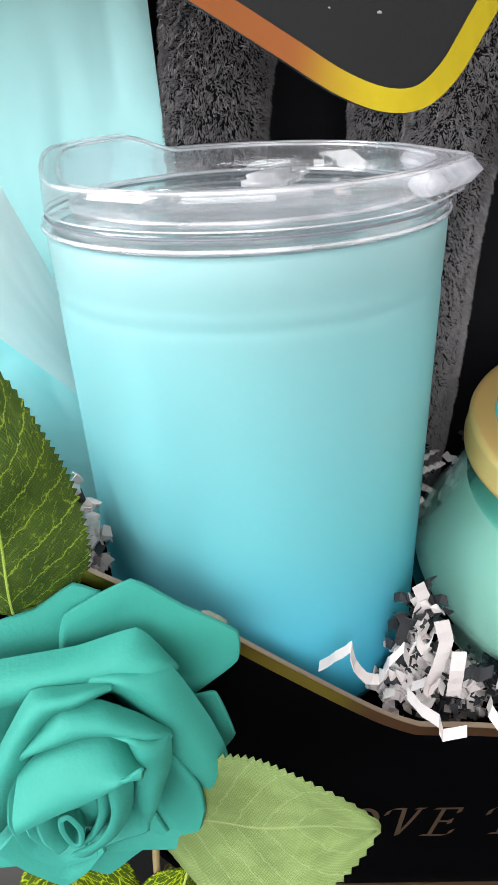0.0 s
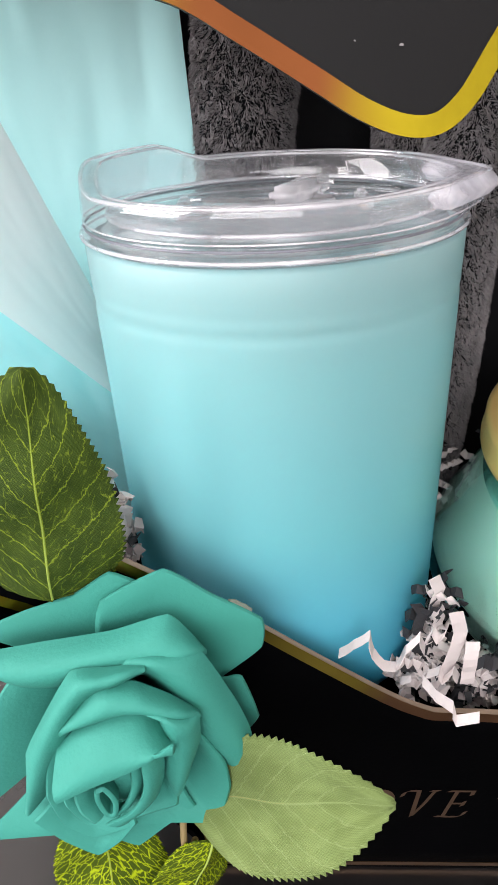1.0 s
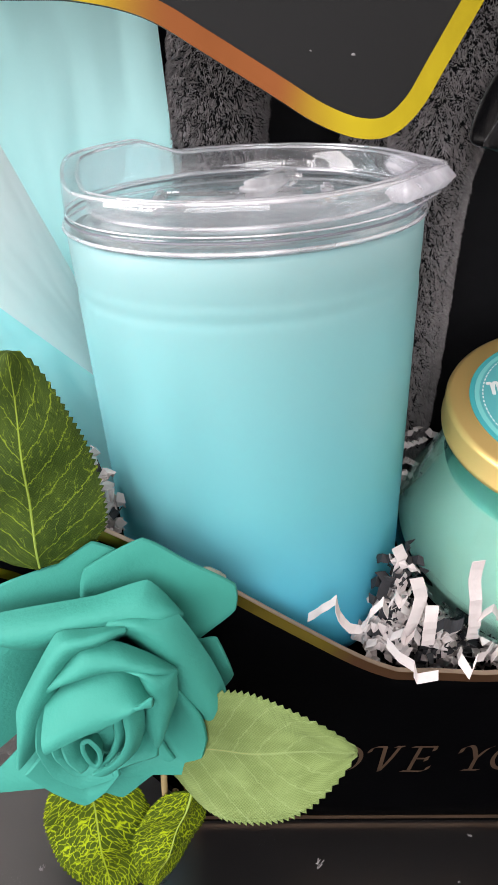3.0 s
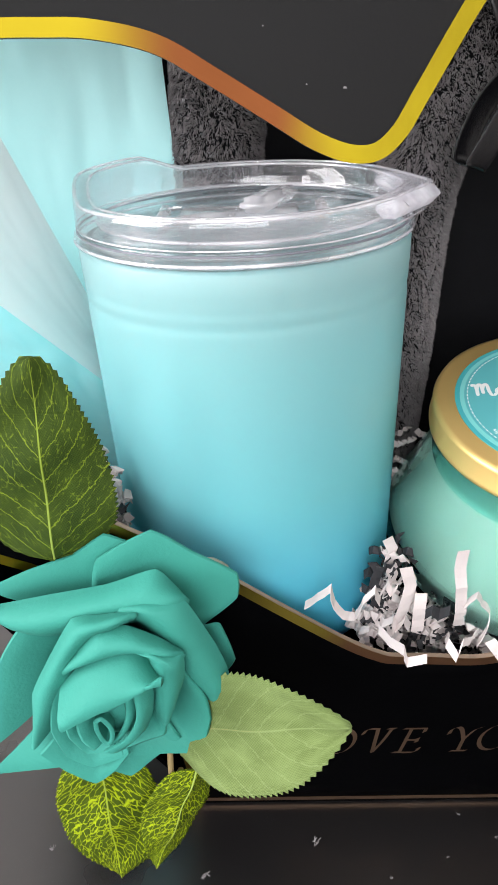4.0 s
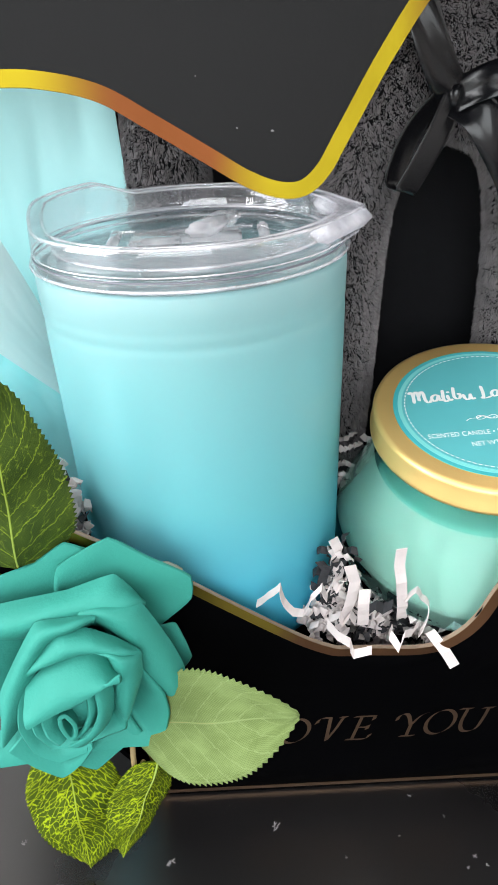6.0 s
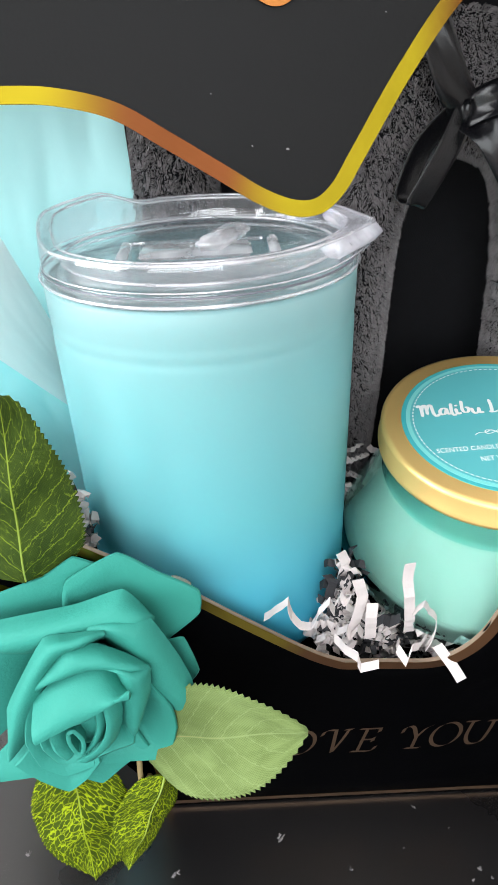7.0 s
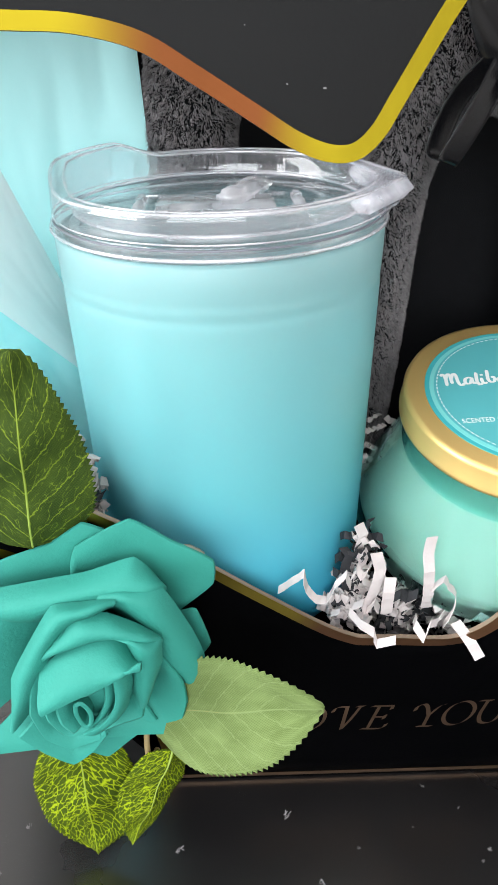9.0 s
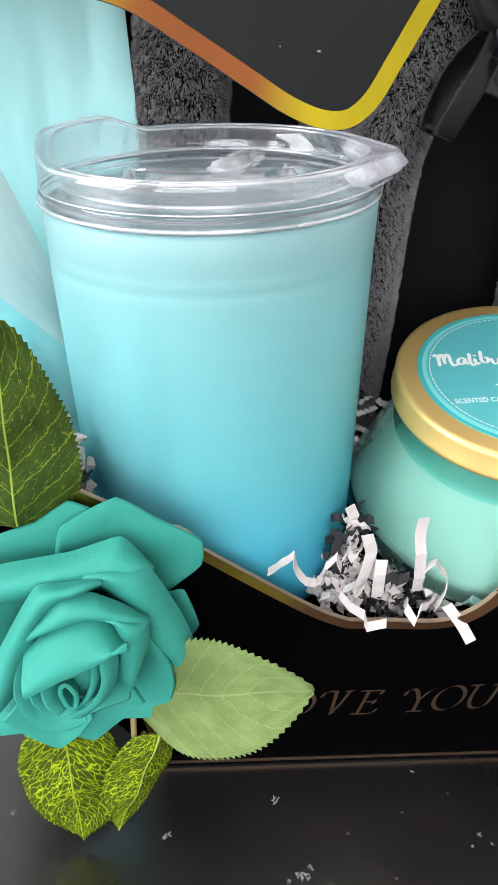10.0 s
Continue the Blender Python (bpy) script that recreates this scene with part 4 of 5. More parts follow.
def slipper(cx, half, top, seed, label, y0=0.2, fat=0.0106):
    """One plush slipper stood on its heel: a cloth footbed, and a thick plush upper whose mouth makes an arch."""
    s = group_at("plush_slipper")
    outline = [(cx + (half + 0.018) * math.cos(a), 0.145 + (0.105) * math.sin(a)) for a in np.linspace(0, 2 * math.pi, 40, endpoint=False)]
    part("footbed", plate(outline, lambda a, b: (a, y0 + 0.019, b), 0.008, (0, 1, 0)), INSOLE, s, "smooth black cloth footbed")
    leg = half + 0.0108
    pts = [(cx - leg - 0.004, 0.06), (cx - leg - 0.002, 0.12), (cx - leg, top - 0.02), (cx - leg * 0.72, top + 0.006), (cx, top + 0.018), (cx + leg * 0.72, top + 0.006), (cx + leg, top - 0.02), (cx + leg + 0.002, 0.12), (cx + leg + 0.004, 0.06)]
    path = catmull([(x, y0 + 0.006 * (z < 0.1), z) for x, z in pts], 8)
    sect = lambda u: ellipse(fat + 0.009 * math.exp(-((u - 0.5) / 0.16) ** 2), 0.011)
    v, f = sweep(path, sect)
    placed("upper", mesh_of("upper", v, f, PLUSH_BASE), s)
    V, F = fur(v, f, 115000, 0.0013, seed, (0.1, -0.2, -0.9))
    pile = placed("plush", mesh_of("plush", V, F, PLUSH, False), s, "long black plush pile")
    pile["kind"] = "stuff"
    tagged(s, label, "slipper", group="pair of slippers")
    return s


slipper(0.027, 0.014, 0.214, 3, "black plush slipper standing behind the tumbler", 0.238, 0.0136)
slipper(0.0858, 0.0155, 0.1945, 5, "black plush slipper with a satin ribbon bow", 0.213)


def ribbon(name, path, width, across, parent, label="", thick=0.0003, ripple=0.0):
    """A satin strip along a path; across gives its width direction at either end."""
    p = catmull(path, 8)
    a0, a1 = np.asarray(across[0], float), np.asarray(across[1], float)
    n = len(p)
    grid = np.zeros((n, 7, 3))
    for i in range(n):
        a = a0 + (a1 - a0) * i / (n - 1)
        d = p[min(i + 1, n - 1)] - p[max(i - 1, 0)]
        a = a - d * (a @ d) / (d @ d + 1e-12)
        a /= np.linalg.norm(a)
        nn = np.cross(a, d / np.linalg.norm(d))
        for j in range(7):
            s = j / 6 - 0.5
            grid[i, j] = p[i] + a * s * width + nn * ripple * math.cos(s * 7 + i * 0.25)
    v, f, uv = sheet(grid, thick)
    return placed(name, mesh_of(name, v, f, SATIN, True, uv), parent, label)


def bow():
    b = group_at("ribbon_bow", Matrix.Translation((0.0135, -0.015, 0.23)) @ Matrix.Scale(1.045, 4) @ Matrix.Translation((-0.0163, 0.015, -0.2275)))
    k = np.array((0.0815, 0.1845, 0.2065))
    ribbon("loop", [k, (0.077, 0.181, 0.198), (0.0705, 0.179, 0.1865), (0.0688, 0.1795, 0.1845), (0.0672, 0.1825, 0.187), (0.0715, 0.185, 0.198), (0.079, 0.1855, 0.207)], 0.0068, ((1, 0.3, -0.3), (1, 0.6, -0.4)), b)
    ribbon("tail", [k, (0.077, 0.183, 0.213), (0.0725, 0.183, 0.2225), (0.068, 0.185, 0.235)], 0.0085, ((1, 0, 0.5), (1, 0.2, 0.35)), b, ripple=0.0004)
    ribbon("loop", [k, (0.088, 0.179, 0.211), (0.098, 0.1765, 0.2135), (0.106, 0.179, 0.212), (0.1, 0.184, 0.208), (0.09, 0.186, 0.206)], 0.0085, ((0.1, 0.3, 1), (0.1, 0.3, 1)), b, ripple=0.0005)
    ribbon("tail", [k, (0.087, 0.179, 0.203), (0.092, 0.1775, 0.196), (0.098, 0.179, 0.186), (0.102, 0.181, 0.174)], 0.0095, ((0.6, 0.1, 0.9), (1, 0.1, 0.5)), b, ripple=0.0006)
    v, f = revolve([(0.0, 0.0032), (0.0013, 0.003), (0.002, 0.0012), (0.0018, -0.001), (0.0014, -0.0026), (0.0, -0.003)], 20, False)
    placed("knot", mesh_of("knot", v, f, SATIN), b, m=Matrix.Translation(Vector(k)))
    tagged(b, "black satin ribbon bow tied on the plush slipper", "bow")


bow()

# ---- aqua tissue paper ----


def tissue(corners, seed, label, wave=0.0012, n=56, mat=None):
    """A crumpled sheet over four corners."""
    a, b, c, d = [np.asarray(q, float) for q in corners]
    grid = np.zeros((n, n, 3))
    nrm = np.cross(b - a, d - a)
    nrm /= np.linalg.norm(nrm)
    for i in range(n):
        for j in range(n):
            u, w = i / (n - 1), j / (n - 1)
            q = (a * (1 - u) + b * u) * (1 - w) + (d * (1 - u) + c * u) * w
            h = noise.noise(Vector((u * 2.2 + seed, w * 2.2, seed))) * 2.2 + abs(noise.noise(Vector((u * 5 + seed, w * 4, 3.1)))) * 1.6 + 0.4 * noise.noise(Vector((u * 13, w * 13 + seed, 1.7)))
            grid[i, j] = q + nrm * h * wave
    v, f, uv = sheet(grid, 0.00015, crisp=True)
    ob = placed("tissue_paper", mesh_of("tissue_paper", v, f, mat or TISSUE, True, uv))
    tagged(ob, label, "tissue paper", group="tissue paper sheets")


tissue([(-0.076, 0.222, 0.06), (-0.004, 0.236, 0.06), (-0.0165, 0.233, 0.25), (-0.078, 0.215, 0.255)], 2.0, "tall aqua tissue paper sheet lining the box", 0.0006)
tissue([(-0.074, 0.153, 0.188), (-0.0235, 0.198, 0.111), (-0.0315, 0.21, 0.127), (-0.064, 0.17, 0.2425)], 5.0, "folded pale aqua tissue paper beside the tumbler", 0.0002, 56, TISSUE_PALE)
tissue([(-0.074, 0.178, 0.1), (-0.012, 0.214, 0.06), (-0.024, 0.212, 0.112), (-0.074, 0.172, 0.18)], 9.0, "lower deep aqua tissue paper sheet beside the tumbler", 0.0012, 56, TISSUE_DEEP)

# ---- the foam rose and its leaves ----


def petal_mesh(rim, rim_h, fold, fold_h, pull, drop, thick=0.001):
    """A foam petal (mm, in the rose's own frame): its outer rim, an optional fold where it rolls back, and a root drawn in towards the heart."""
    R = creased([(x, y, rim_h) for x, y in rim], 6)
    n = len(R)
    t = np.linspace(0, 1, n)
    if len(fold):
        Fd = catmull([(x, y, fold_h) for x, y in fold], 6)
        tf = np.linspace(0, 1, len(Fd))
        Fd = np.stack([np.interp(t, tf, Fd[:, k]) for k in range(3)], 1)
    else:
        Fd = np.stack([R[:, 0] * (0.45 + 0.55 * pull), R[:, 1] * (0.45 + 0.55 * pull), R[:, 2] - drop * 0.28], 1)
    top = Fd if len(fold) else R
    root = np.stack([top[:, 0] * pull, top[:, 1] * pull, np.maximum(top[:, 2] - drop, 0.8)], 1)
    if len(fold):
        # the roll runs out towards either end of the petal
        e = (0.85 * np.abs(2 * t - 1) ** 5)[:, None]
        Fd = Fd * (1 - e) + (R * 0.94 + np.array([0, 0, 0.4])) * e
    rows = []
    for w in np.linspace(0, 1, 13):
        a, b = (1 - w) ** 2, w * w
        c = 2 * w * (1 - w)
        q = root * a + (Fd * 2 - (root + R) / 2 if len(fold) else Fd * 1.0) * c + R * b
        rows.append(q)
    grid = np.array(rows).transpose(1, 0, 2)
    # the rim turns back a little, and its ends taper
    lip = np.clip((np.linspace(0, 1, 13) - 0.8) / 0.2, 0, 1) ** 2
    grid[:, :, 2] -= lip[None, :] * 0.7
    v, f, uv = sheet(grid * 0.001, thick, crisp=True)
    return mesh_of("petal", v, f, FOAM, True, uv)


def rose():
    m = Matrix.Translation((-0.0229, 0.131, 0.0825)) @ Matrix(((1, 0, 0, 0), (0, 0, -1, 0), (0, 1, 0, 0), (0, 0, 0, 1)))
    r = group_at("foam_rose", m)
    global ROSE
    ROSE = r

    def petal(*shape):
        placed("petal", petal_mesh(*shape), r)

    def crescent(low, low_h, high, high_h, bulge=3.2):
        a, b = catmull([(x, y, low_h) for x, y in low], 8), catmull([(x, y, high_h) for x, y in high], 8)
        w = np.linspace(0, 1, 12)[None, :, None]
        grid = b[:, None] * (1 - w) + a[:, None] * w
        grid[:, :, 2] += bulge * np.sin(np.pi * w[:, :, 0])
        v, f, uv = sheet(grid * 0.001, 0.001, crisp=True)
        placed("petal", mesh_of("petal", v, f, FOAM, True, uv), r)

    petal([(-31.5, 17.0), (-20.5, 22.5), (-9.5, 27.0), (-1.5, 33.0), (3.5, 31.0)], 4, (), 0, 0.35, 3)  # back petal, upper left
    petal([(-5.5, 17.0), (-3.5, 27.0), (10.0, 35.5), (19.5, 29.0), (29.5, 22.5), (29.5, 15.0), (21.0, 6.5)], 6, (), 0, 0.35, 4)  # back petal, top
    petal([(20.5, 8.5), (25.0, 9.0), (28.5, -3.0), (25.0, -9.0)], 9, (), 0, 0.4, 6)  # small back petal at the side
    petal([(-37.5, -31.0), (-30.5, -2.0), (-22.5, 12.0), (-13.5, 13.5)], 13, (), 0, 0.35, 9)  # outer left
    petal([(-36.0, -32.0), (-25.0, -30.5), (-15.5, -29.0), (-8.5, -24.0)], 20, (), 0, 0.4, 12)  # outer lower left
    petal([(-3.5, -32.5), (1.0, -34.5), (7.0, -28.0), (14.5, -20.0)], 19, (), 0, 0.4, 12)  # outer lower right
    petal([(-28.0, 17.5), (-15.0, 20.5), (-0.5, 23.5), (11.0, 28.0), (14.5, 24.0), (17.5, 19.0)], 11, [(-28.0, 10.0), (-14.5, 16.0), (-2.0, 20.5), (7.0, 21.0), (13.0, 22.0), (18.0, 23.0)], 17, 0.35, 12)  # rolled petal, top
    petal([(0.0, 19.5), (8.5, 22.5), (17.0, 23.0), (24.0, 8.5), (27.0, -2.0), (22.5, -15.0)], 15, [(2.0, 23.0), (8.5, 22.0), (13.0, 17.0), (17.5, 6.0), (21.0, -2.0), (22.5, -9.0)], 19, 0.35, 13)  # rolled petal, right
    petal([(17.0, 4.5), (21.5, -4.0), (22.5, -12.0), (19.5, -24.0), (9.5, -24.5), (0.5, -25.5)], 20, (), 0, 0.4, 12)  # lower right
    petal([(-20.0, -20.5), (-14.5, -27.0), (-7.5, -32.0), (-2.0, -27.0), (2.0, -20.5)], 23, (), 0, 0.45, 11)  # bottom
    petal([(-22.0, -21.0), (-20.0, -3.5), (-14.5, 8.0), (-7.5, 20.5), (-0.5, 21.5), (7.0, 22.5)], 19, [(-16.5, -13.0), (-12.0, 4.5), (-7.5, 15.0), (-3.0, 20.5), (2.0, 22.5), (7.5, 25.5)], 23, 0.4, 14)  # left rolled
    petal([(-11.0, 8.0), (-14.5, -2.5), (-16.0, -12.0), (-13.5, -21.5), (-7.5, -25.5), (0.5, -22.0)], 23, (), 0, 0.45, 13)  # left bowl
    petal([(-11.5, 6.0), (-6.5, 14.0), (-2.5, 20.0), (5.0, 20.0), (11.5, 16.5), (17.0, 12.0)], 21, [(-9.5, 10.0), (-4.0, 13.5), (2.0, 16.5), (7.5, 17.0), (13.0, 15.5), (17.5, 15.5)], 25, 0.45, 14)  # inner rolled, top
    petal([(5.5, 16.0), (11.5, 14.5), (17.0, 14.0), (17.0, 6.5), (14.5, -2.0), (11.0, -9.5)], 23, [(7.0, 18.5), (11.0, 16.0), (12.5, 12.0), (12.0, 5.5), (11.5, -1.5), (11.0, -6.0)], 26, 0.45, 14)  # inner right
    petal([(12.5, 10.0), (12.5, 0.0), (12.0, -9.5), (7.0, -12.0), (0.5, -15.5)], 26, (), 0, 0.5, 13)  # inner lower right
    petal([(-10.5, 0.5), (-11.0, -4.0), (-10.5, -9.5), (-7.0, -15.0), (-0.5, -14.5)], 27, (), 0, 0.55, 12)  # second bowl
    crescent([(-10.5, -1.5), (-3.0, 3.5), (6.0, 9.0), (13.5, 15.5)], 31, [(-11.5, 3.5), (-3.0, 12.5), (6.0, 14.5), (12.5, 8.0)], 22)
    # the heart: upright strips of foam wound round one another
    def wall(edge, h):
        c = catmull([(x, y, h) for x, y in edge], 8)
        mid = np.array((-3.0, -7.0, 0.0))
        w = np.linspace(0, 1, 9)[None, :, None]
        low = mid + (c - mid) * np.array((0.7, 0.7, 0.0)) + np.array((0, 0, h - 7.0))
        grid = low[:, None] * (1 - w) + c[:, None] * w
        v, f, uv = sheet(grid * 0.001, 0.0011, crisp=True)
        placed("petal", mesh_of("petal", v, f, FOAM, True, uv), r)

    wall([(-2.6, 0.4), (-1.1, 0.9), (0.6, -2.6), (0.2, -6.6), (-1.4, -6.8), (-2.7, -3.0), (-2.7, 0.2)], 30)  # loop
    crescent([(6.9, 10.5), (0.9, 5.5), (-6.1, 2.5), (-6.3, -4.5), (-4.1, -8.5)], 30.5, [(5.4, 6.0), (1.8, 2.4), (-2.9, 0.3), (-3.6, -4.5), (-1.6, -8.3)], 26, 0.9)  # fold
    crescent([(6.9, 10.0), (6.9, 1.5), (3.9, -5.5), (-1.6, -9.8)], 30, [(9.6, 10.0), (10.2, 4.5), (8.2, -4.8), (3.6, -11.2)], 26.5, 1.2)  # right
    crescent([(4.6, 6.5), (4.3, 0.2), (2.2, -5.2), (-0.6, -8.4)], 29, [(6.6, 7.0), (6.2, 0.8), (3.4, -6.2), (-0.8, -9.8)], 26.5, 0.8)  # inner right
    v, f = revolve([(0.0, 0.0), (0.011, 0.0), (0.0108, 0.017), (0.009, 0.0235), (0.005, 0.0258), (0.0, 0.0265)], 32, False)
    placed("core", mesh_of("core", v, f, FOAM), r, m=Matrix.Translation((0.0005, -0.0025, 0)))
    tagged(r, "teal foam rose with cloth leaves on the gift box", "artificial rose")


rose()


def leaf(base, tip, width, normal, mat, label, bend=0.003, fold=0.0, teeth=34, name="leaf", rib_mat=None, bulk=0.8, blunt=0.72, rib_run=1.0, point=0.82):
    """A cloth leaf with a toothed edge from base to tip, cupped and folded a little along its midrib."""
    b, t = np.asarray(base, float), np.asarray(tip, float)
    d = t - b
    L = np.linalg.norm(d)
    d /= L
    n = np.asarray(normal, float)
    n -= d * (n @ d)
    n /= np.linalg.norm(n)
    s = np.cross(n, d)
    nu, nv = 2 * teeth + 1, 13
    grid = np.zeros((nu, nv, 3))
    for i in range(nu):
        u = i / (nu - 1)
        w = width / 2 * (math.sin(math.pi * min(1.0, u ** bulk)) ** (blunt + (point - blunt) * u ** 4) + 0.001)
        tooth = 1 + (0.035 if i % 2 else -0.025) * (0.1 < u < 0.98)
        for j in range(nv):
            q = -1 + 2 * j / (nv - 1)
            k = q * (tooth if abs(q) > 0.95 else 1)
            lift = bend * math.sin(math.pi * u) - fold * abs(q) * w + 0.0006 * math.sin(u * 14 + q * 3)
            grid[i, j] = b + d * (u * L + (0.0006 if abs(q) > 0.95 and i % 2 else 0)) + s * k * w + n * lift
    v, f, uv = sheet(grid, 0.00035)
    ob = placed(name, mesh_of(name, v, f, mat, True, uv), ROSE, label)
    ob.matrix_parent_inverse = ROSE.matrix_basis.inverted()
    # raised midrib, a tapering ridge along the middle
    mv, mf = [], []
    run = int(nu * rib_run)
    for i in range(run):
        w = 0.00032 * (1 - 0.85 * i / run)
        p = grid[i, nv // 2]
        mv += [p + s * w, p + n * (w * 0.9 + 0.0002), p - s * w]
    for i in range(run - 1):
        mf += [(3 * i, 3 * i + 1, 3 * i + 4, 3 * i + 3), (3 * i + 1, 3 * i + 2, 3 * i + 5, 3 * i + 4)]
    placed("midrib", mesh_of("midrib", mv, mf, rib_mat), ob)
    return ob


RIB = material("yellow_vein", (0.3, 0.4, 0.07), 0.55, vary=0.15, scale=300)
RIB_PALE = material("tan_vein", (0.3, 0.29, 0.1), 0.55, vary=0.15, scale=300)
leaf((-0.0365, 0.1265, 0.1095), (-0.0333, 0.1235, 0.1632), 0.0305, (0.1, -1, 0.1), LEAF_DARK, "dark green cloth leaf with yellow veins", 0.001, 0.15, rib_mat=RIB, bulk=0.55, blunt=0.6, point=0.55)
leaf((-0.0135, 0.1185, 0.0595), (0.0325, 0.1005, 0.0804), 0.0305, (0.25, -0.8, 0.5), LEAF_PALE, "pale green underside of a cloth leaf", 0.002, -0.2, rib_mat=RIB_PALE, rib_run=0.6, bulk=0.95, blunt=0.66)
leaf((-0.0305, 0.116, 0.057), (-0.0284, 0.1105, 0.005), 0.029, (0, -1, 0.35), LEAF_LOW, "yellow-green cloth leaf with netted veins", 0.002, 0.2, rib_mat=RIB, bulk=1.0, blunt=0.52)
leaf((-0.0045, 0.1095, 0.0535), (-0.0175, 0.107, 0.0155), 0.017, (0.4, -1, 0.2), LEAF_LOW, "small folded yellow-green cloth leaf", 0.001, 0.5, teeth=22, rib_mat=RIB)


def stem():
    pts = catmull([(-0.011, 0.124, 0.07), (-0.0115, 0.1135, 0.055), (-0.0108, 0.1105, 0.0465), (-0.009, 0.1125, 0.05)], 5)
    v, f = [], []
    for i, p in enumerate(pts):
        for k in range(10):
            a = 2 * math.pi * k / 10
            v.append((p[0] + 0.0008 * math.cos(a), p[1] + 0.0008 * math.sin(a), p[2]))
    for i in range(len(pts) - 1):
        for k in range(10):
            f.append((i * 10 + k, i * 10 + (k + 1) % 10, i * 10 + 10 + (k + 1) % 10, i * 10 + 10 + k))
    ob = placed("stem", mesh_of("stem", v, f, STEM_WOOD), ROSE, "short tan stem")
    ob.matrix_parent_inverse = ROSE.matrix_basis.inverted()


stem()

# ---- shredded crinkle paper ----


def folded(rows, width, across, taper=0.0):
    """A paper strip folded sharply at each row of points; across is its width direction."""
    v, f = [], []
    a = Vector(across).normalized()
    t = 0.00011
    for i, p in enumerate(rows):
        p = Vector(p)
        d = (Vector(rows[min(i + 1, len(rows) - 1)]) - Vector(rows[max(i - 1, 0)])).normalized()
        n = a.cross(d).normalized() * t
        s = a * (width / 2) + d * (taper * (1 if i % 2 else -1))
        v += [p - s + n, p + s + n, p + s - n, p - s - n]
    for i in range(len(rows) - 1):
        a0, b0 = i * 4, i * 4 + 4
        for p, q in ((0, 1), (1, 2), (2, 3), (3, 0)):
            f.append((a0 + p, b0 + p, b0 + q, a0 + q))
    f += [(3, 2, 1, 0), tuple(len(v) - 4 + k for k in range(4))]
    return v, f


def strip_mesh(seed, folds, pitch, width):
    """A crinkle-cut strip: sharp zigzag folds, with a slow bend."""
    rnd = random.Random(seed)
    rows, x, y, z, sgn = [], 0.0, 0.0, 0.0, 1
    bend, drift = rnd.uniform(-0.22, 0.22), rnd.uniform(-0.25, 0.25)
    for k in range(folds + 1):
        rows.append((x, y, z))
        a = sgn * rnd.uniform(0.55, 1.0) + bend * (k - folds / 2) * 0.3
        step = pitch * rnd.uniform(0.75, 1.25)
        x, y, z = x + step * math.cos(a), y + step * drift, z + step * math.sin(a)
        sgn = -sgn
    mid = Vector(rows[len(rows) // 2])
    return folded([Vector(p) - mid for p in rows], width, (0, 1, 0.05 * rnd.uniform(-1, 1)), 0.00025)


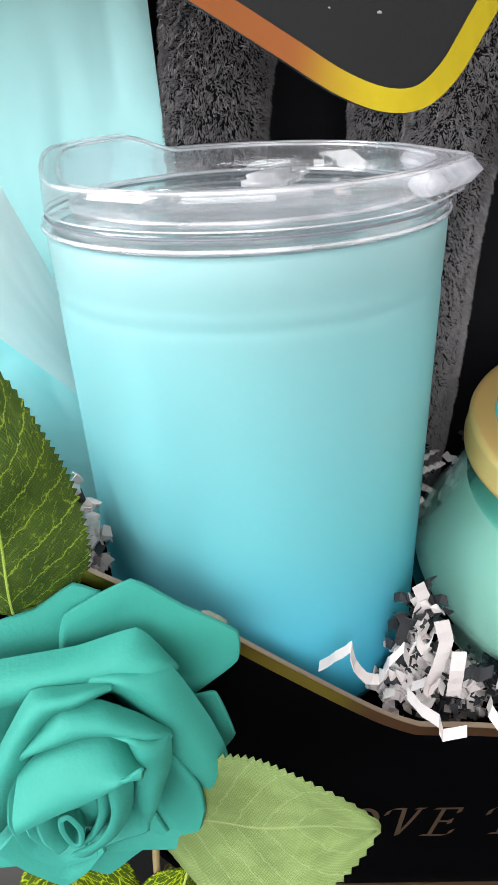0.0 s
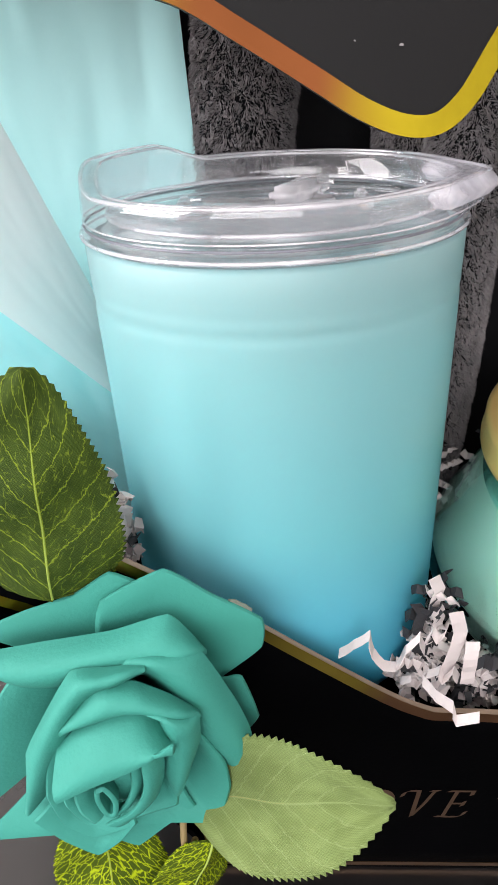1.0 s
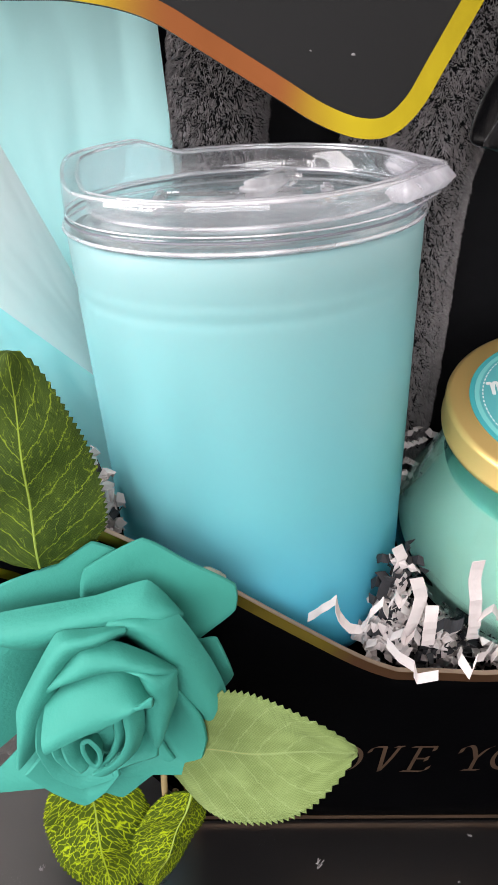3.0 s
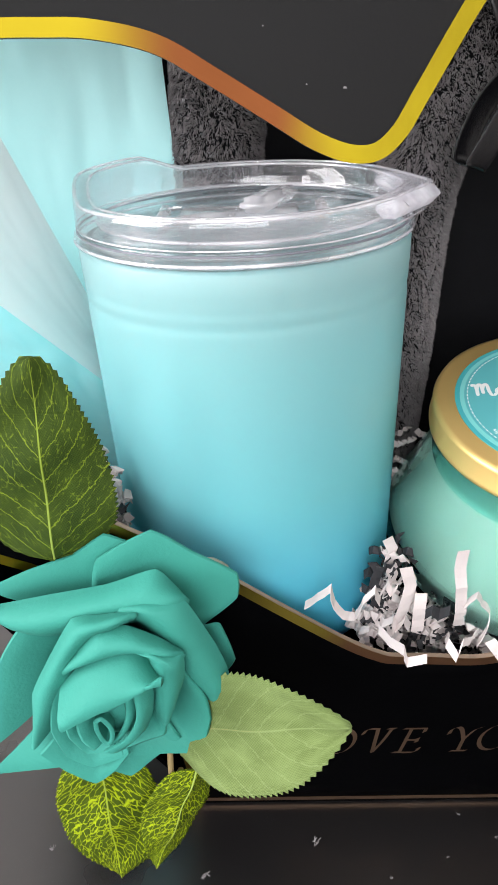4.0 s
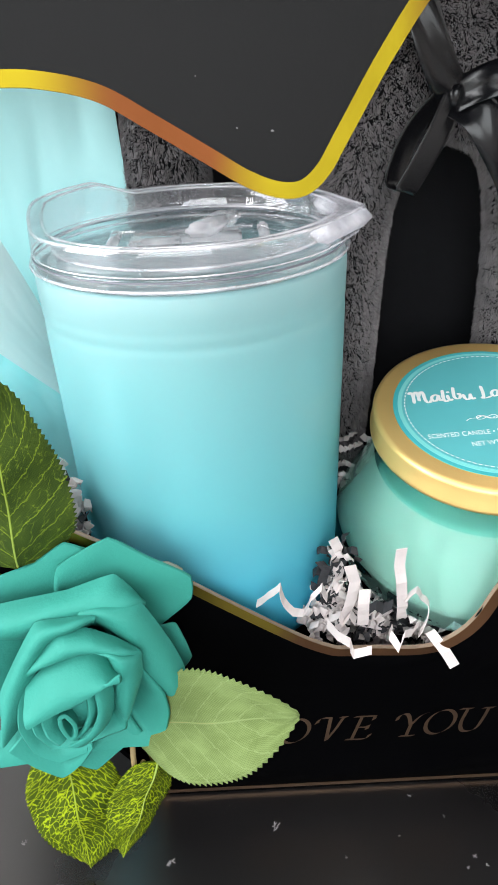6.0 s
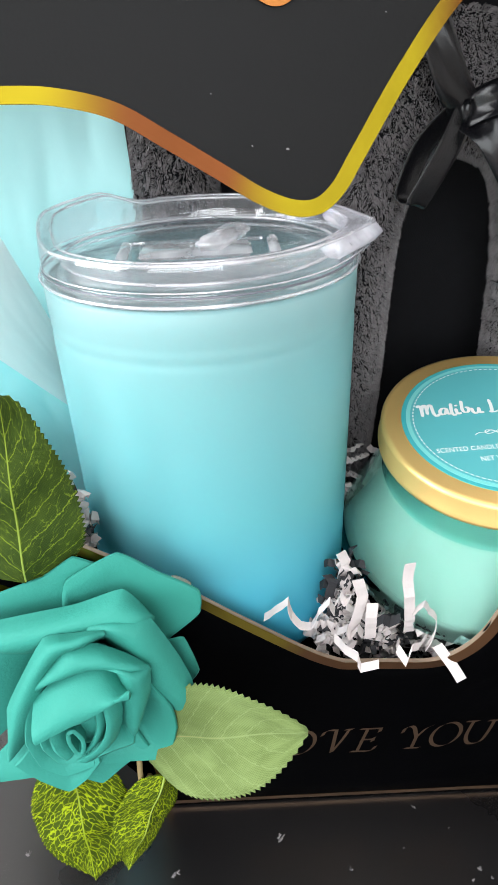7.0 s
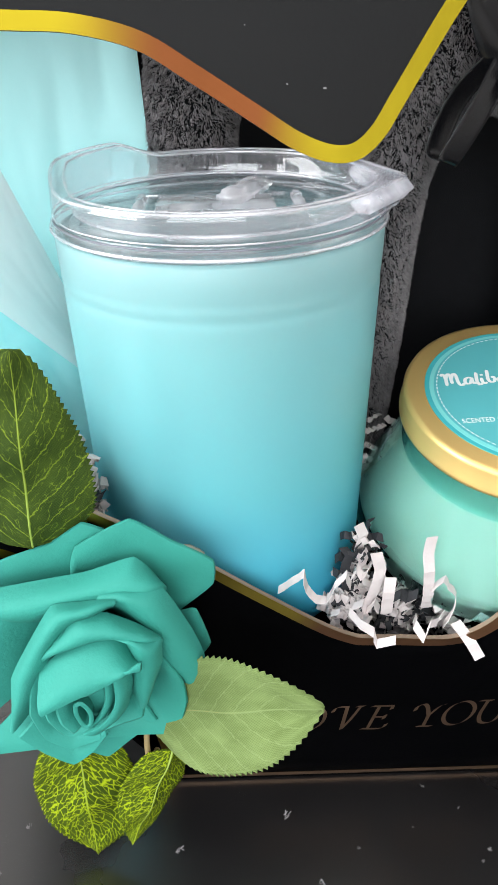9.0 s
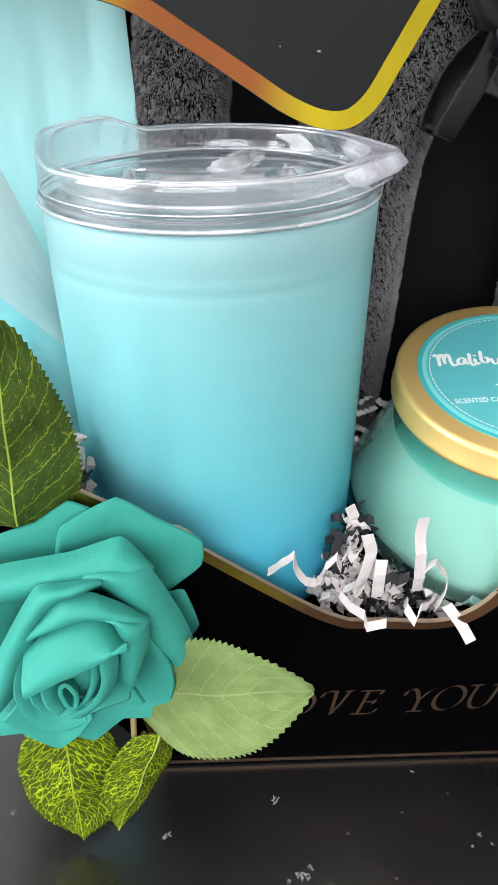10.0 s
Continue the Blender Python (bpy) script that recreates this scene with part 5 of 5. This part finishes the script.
def shreds():
    bed = group_at("crinkle_paper")
    kinds = []
    for s in range(16):
        v, f = strip_mesh(s, 7 + s % 6, 0.0017, 0.0024 + 0.0007 * (s % 3) / 2)
        kinds.append((mesh_of("paper_strip", v, f, PAPER_WHITE, False), mesh_of("paper_strip", v, f, PAPER_BLACK, False)))
    rnd = random.Random(11)

    def put(x, y, z, rot, white, k=None):
        me = kinds[rnd.randrange(16) if k is None else k][0 if white else 1]
        placed("paper_strip", me, bed, m=Matrix.Translation((x, y, z)) @ Euler(rot).to_matrix().to_4x4())

    def scatter(count, xs, ys, zs, white=0.6, flat=1.0):
        for _ in range(count):
            put(rnd.uniform(*xs), rnd.uniform(*ys), rnd.uniform(*zs), (rnd.uniform(-1.5, 1.5), rnd.uniform(-flat, flat), rnd.uniform(0, 6.28)), rnd.random() < white)

    scatter(90, (0.046, 0.086), (0.143, 0.151), (0.058, 0.075), 0.6)
    scatter(14, (0.046, 0.054), (0.144, 0.15), (0.07, 0.084), 0.45)
    scatter(34, (0.052, 0.075), (0.178, 0.2), (0.085, 0.104), 0.6)
    scatter(44, (-0.046, -0.0285), (0.142, 0.153), (0.096, 0.119), 0.8)
    scatter(30, (-0.034, -0.0285), (0.147, 0.153), (0.098, 0.118), 0.85)
    scatter(16, (0.041, 0.05), (0.1425, 0.1455), (0.066, 0.074), 0.75)
    scatter(26, (-0.0285, -0.0258), (0.15, 0.155), (0.099, 0.111), 0.9, 0.5)
    scatter(10, (0.0475, 0.0495), (0.145, 0.15), (0.08, 0.093), 0.5)
    scatter(24, (0.092, 0.135), (0.142, 0.17), (0.056, 0.075), 0.5)
    scatter(70, (-0.01, 0.13), (0.15, 0.245), (0.045, 0.062), 0.5, 0.5)

    def single(points, across, white=True, width=0.0031):
        # small crinkles between the main folds
        a, rows = Vector(across).normalized(), []
        for p, q in zip(points, points[1:]):
            p, q = Vector(p), Vector(q)
            n = max(2, 2 * round((q - p).length / 0.0048))
            up = a.cross(q - p).normalized() * 0.00022
            rows += [p.lerp(q, k / n) + up * (k % 2) for k in range(n)]
        v, f = folded(rows + [Vector(points[-1])], width, across, 0.00015)
        placed("paper_strip", mesh_of("paper_strip", v, f, PAPER_WHITE if white else PAPER_BLACK, False), bed)

    # strips that stand up, or lie over the rim
    single([(0.0633, 0.1335, 0.1045), (0.0634, 0.1345, 0.098), (0.0644, 0.134, 0.092), (0.0661, 0.1365, 0.081), (0.067, 0.139, 0.074)], (1, 0.1, 0))
    single([(0.0735, 0.137, 0.0715), (0.0738, 0.1325, 0.0745), (0.0752, 0.1285, 0.0742), (0.0774, 0.1275, 0.0712), (0.0802, 0.1265, 0.0665)], (1, 0.1, 0.45))
    single([(0.0242, 0.1345, 0.0862), (0.0305, 0.1325, 0.0938), (0.0318, 0.134, 0.087), (0.0344, 0.1335, 0.0835), (0.0375, 0.1345, 0.082), (0.0393, 0.134, 0.088), (0.0425, 0.136, 0.09), (0.0445, 0.138, 0.084)], (0.25, 0.9, 0.35), True, 0.0026)
    single([(0.0447, 0.137, 0.075), (0.0472, 0.1325, 0.0745), (0.0501, 0.1285, 0.0755), (0.051, 0.1275, 0.0722), (0.056, 0.1272, 0.0738)], (0.2, 0.7, 0.6), True, 0.0026)
    single([(0.063, 0.1355, 0.0735), (0.0619, 0.131, 0.0755), (0.064, 0.1275, 0.0735), (0.0655, 0.13, 0.0765), (0.0689, 0.1335, 0.0735), (0.072, 0.137, 0.074)], (0.45, 0.6, 0.6), True, 0.0026)
    single([(0.0495, 0.1385, 0.074), (0.0512, 0.1375, 0.0835), (0.0522, 0.138, 0.0895), (0.0503, 0.1375, 0.096)], (1, 0.2, 0.1), True, 0.0034)
    single([(0.055, 0.1365, 0.0745), (0.0543, 0.1345, 0.0844), (0.0547, 0.136, 0.0885)], (1, 0.15, -0.05), True, 0.0034)
    single([(0.071, 0.134, 0.072), (0.0728, 0.1335, 0.0789), (0.073, 0.1345, 0.0835), (0.0705, 0.1345, 0.0862), (0.0687, 0.1335, 0.0899), (0.0667, 0.136, 0.084)], (0.3, 0.9, 0.2), True, 0.0024)
    single([(0.0775, 0.1355, 0.0725), (0.08, 0.1325, 0.0775), (0.0825, 0.1305, 0.077)], (0.5, 0.5, 0.7), True, 0.0028)
    single([(0.0431, 0.146, 0.0908), (0.0452, 0.1465, 0.0875), (0.044, 0.1455, 0.0833), (0.0458, 0.146, 0.0788), (0.0445, 0.146, 0.073)], (1, 0.3, -0.2), False)
    single([(0.0467, 0.146, 0.0989), (0.0485, 0.1465, 0.0947), (0.0474, 0.1455, 0.0906), (0.0492, 0.146, 0.0862), (0.048, 0.1455, 0.079)], (1, 0.4, 0.2), True)
    single([(0.0457, 0.1375, 0.0765), (0.0482, 0.1365, 0.079), (0.0493, 0.1365, 0.0755), (0.0511, 0.1355, 0.08), (0.053, 0.137, 0.0755)], (0.4, 0.7, 0.5), True, 0.0024)
    single([(0.056, 0.1385, 0.078), (0.0585, 0.137, 0.0815), (0.061, 0.1385, 0.0785), (0.0635, 0.1375, 0.081)], (0.3, 0.6, 0.7), False, 0.003)
    single([(0.0445, 0.1385, 0.086), (0.0462, 0.1395, 0.089), (0.0475, 0.139, 0.086), (0.0488, 0.1385, 0.0885)], (0.4, 0.5, 0.7), True, 0.0022)
    tagged(bed, "white and charcoal shredded crinkle paper filling the box", "shredded paper")


shreds()
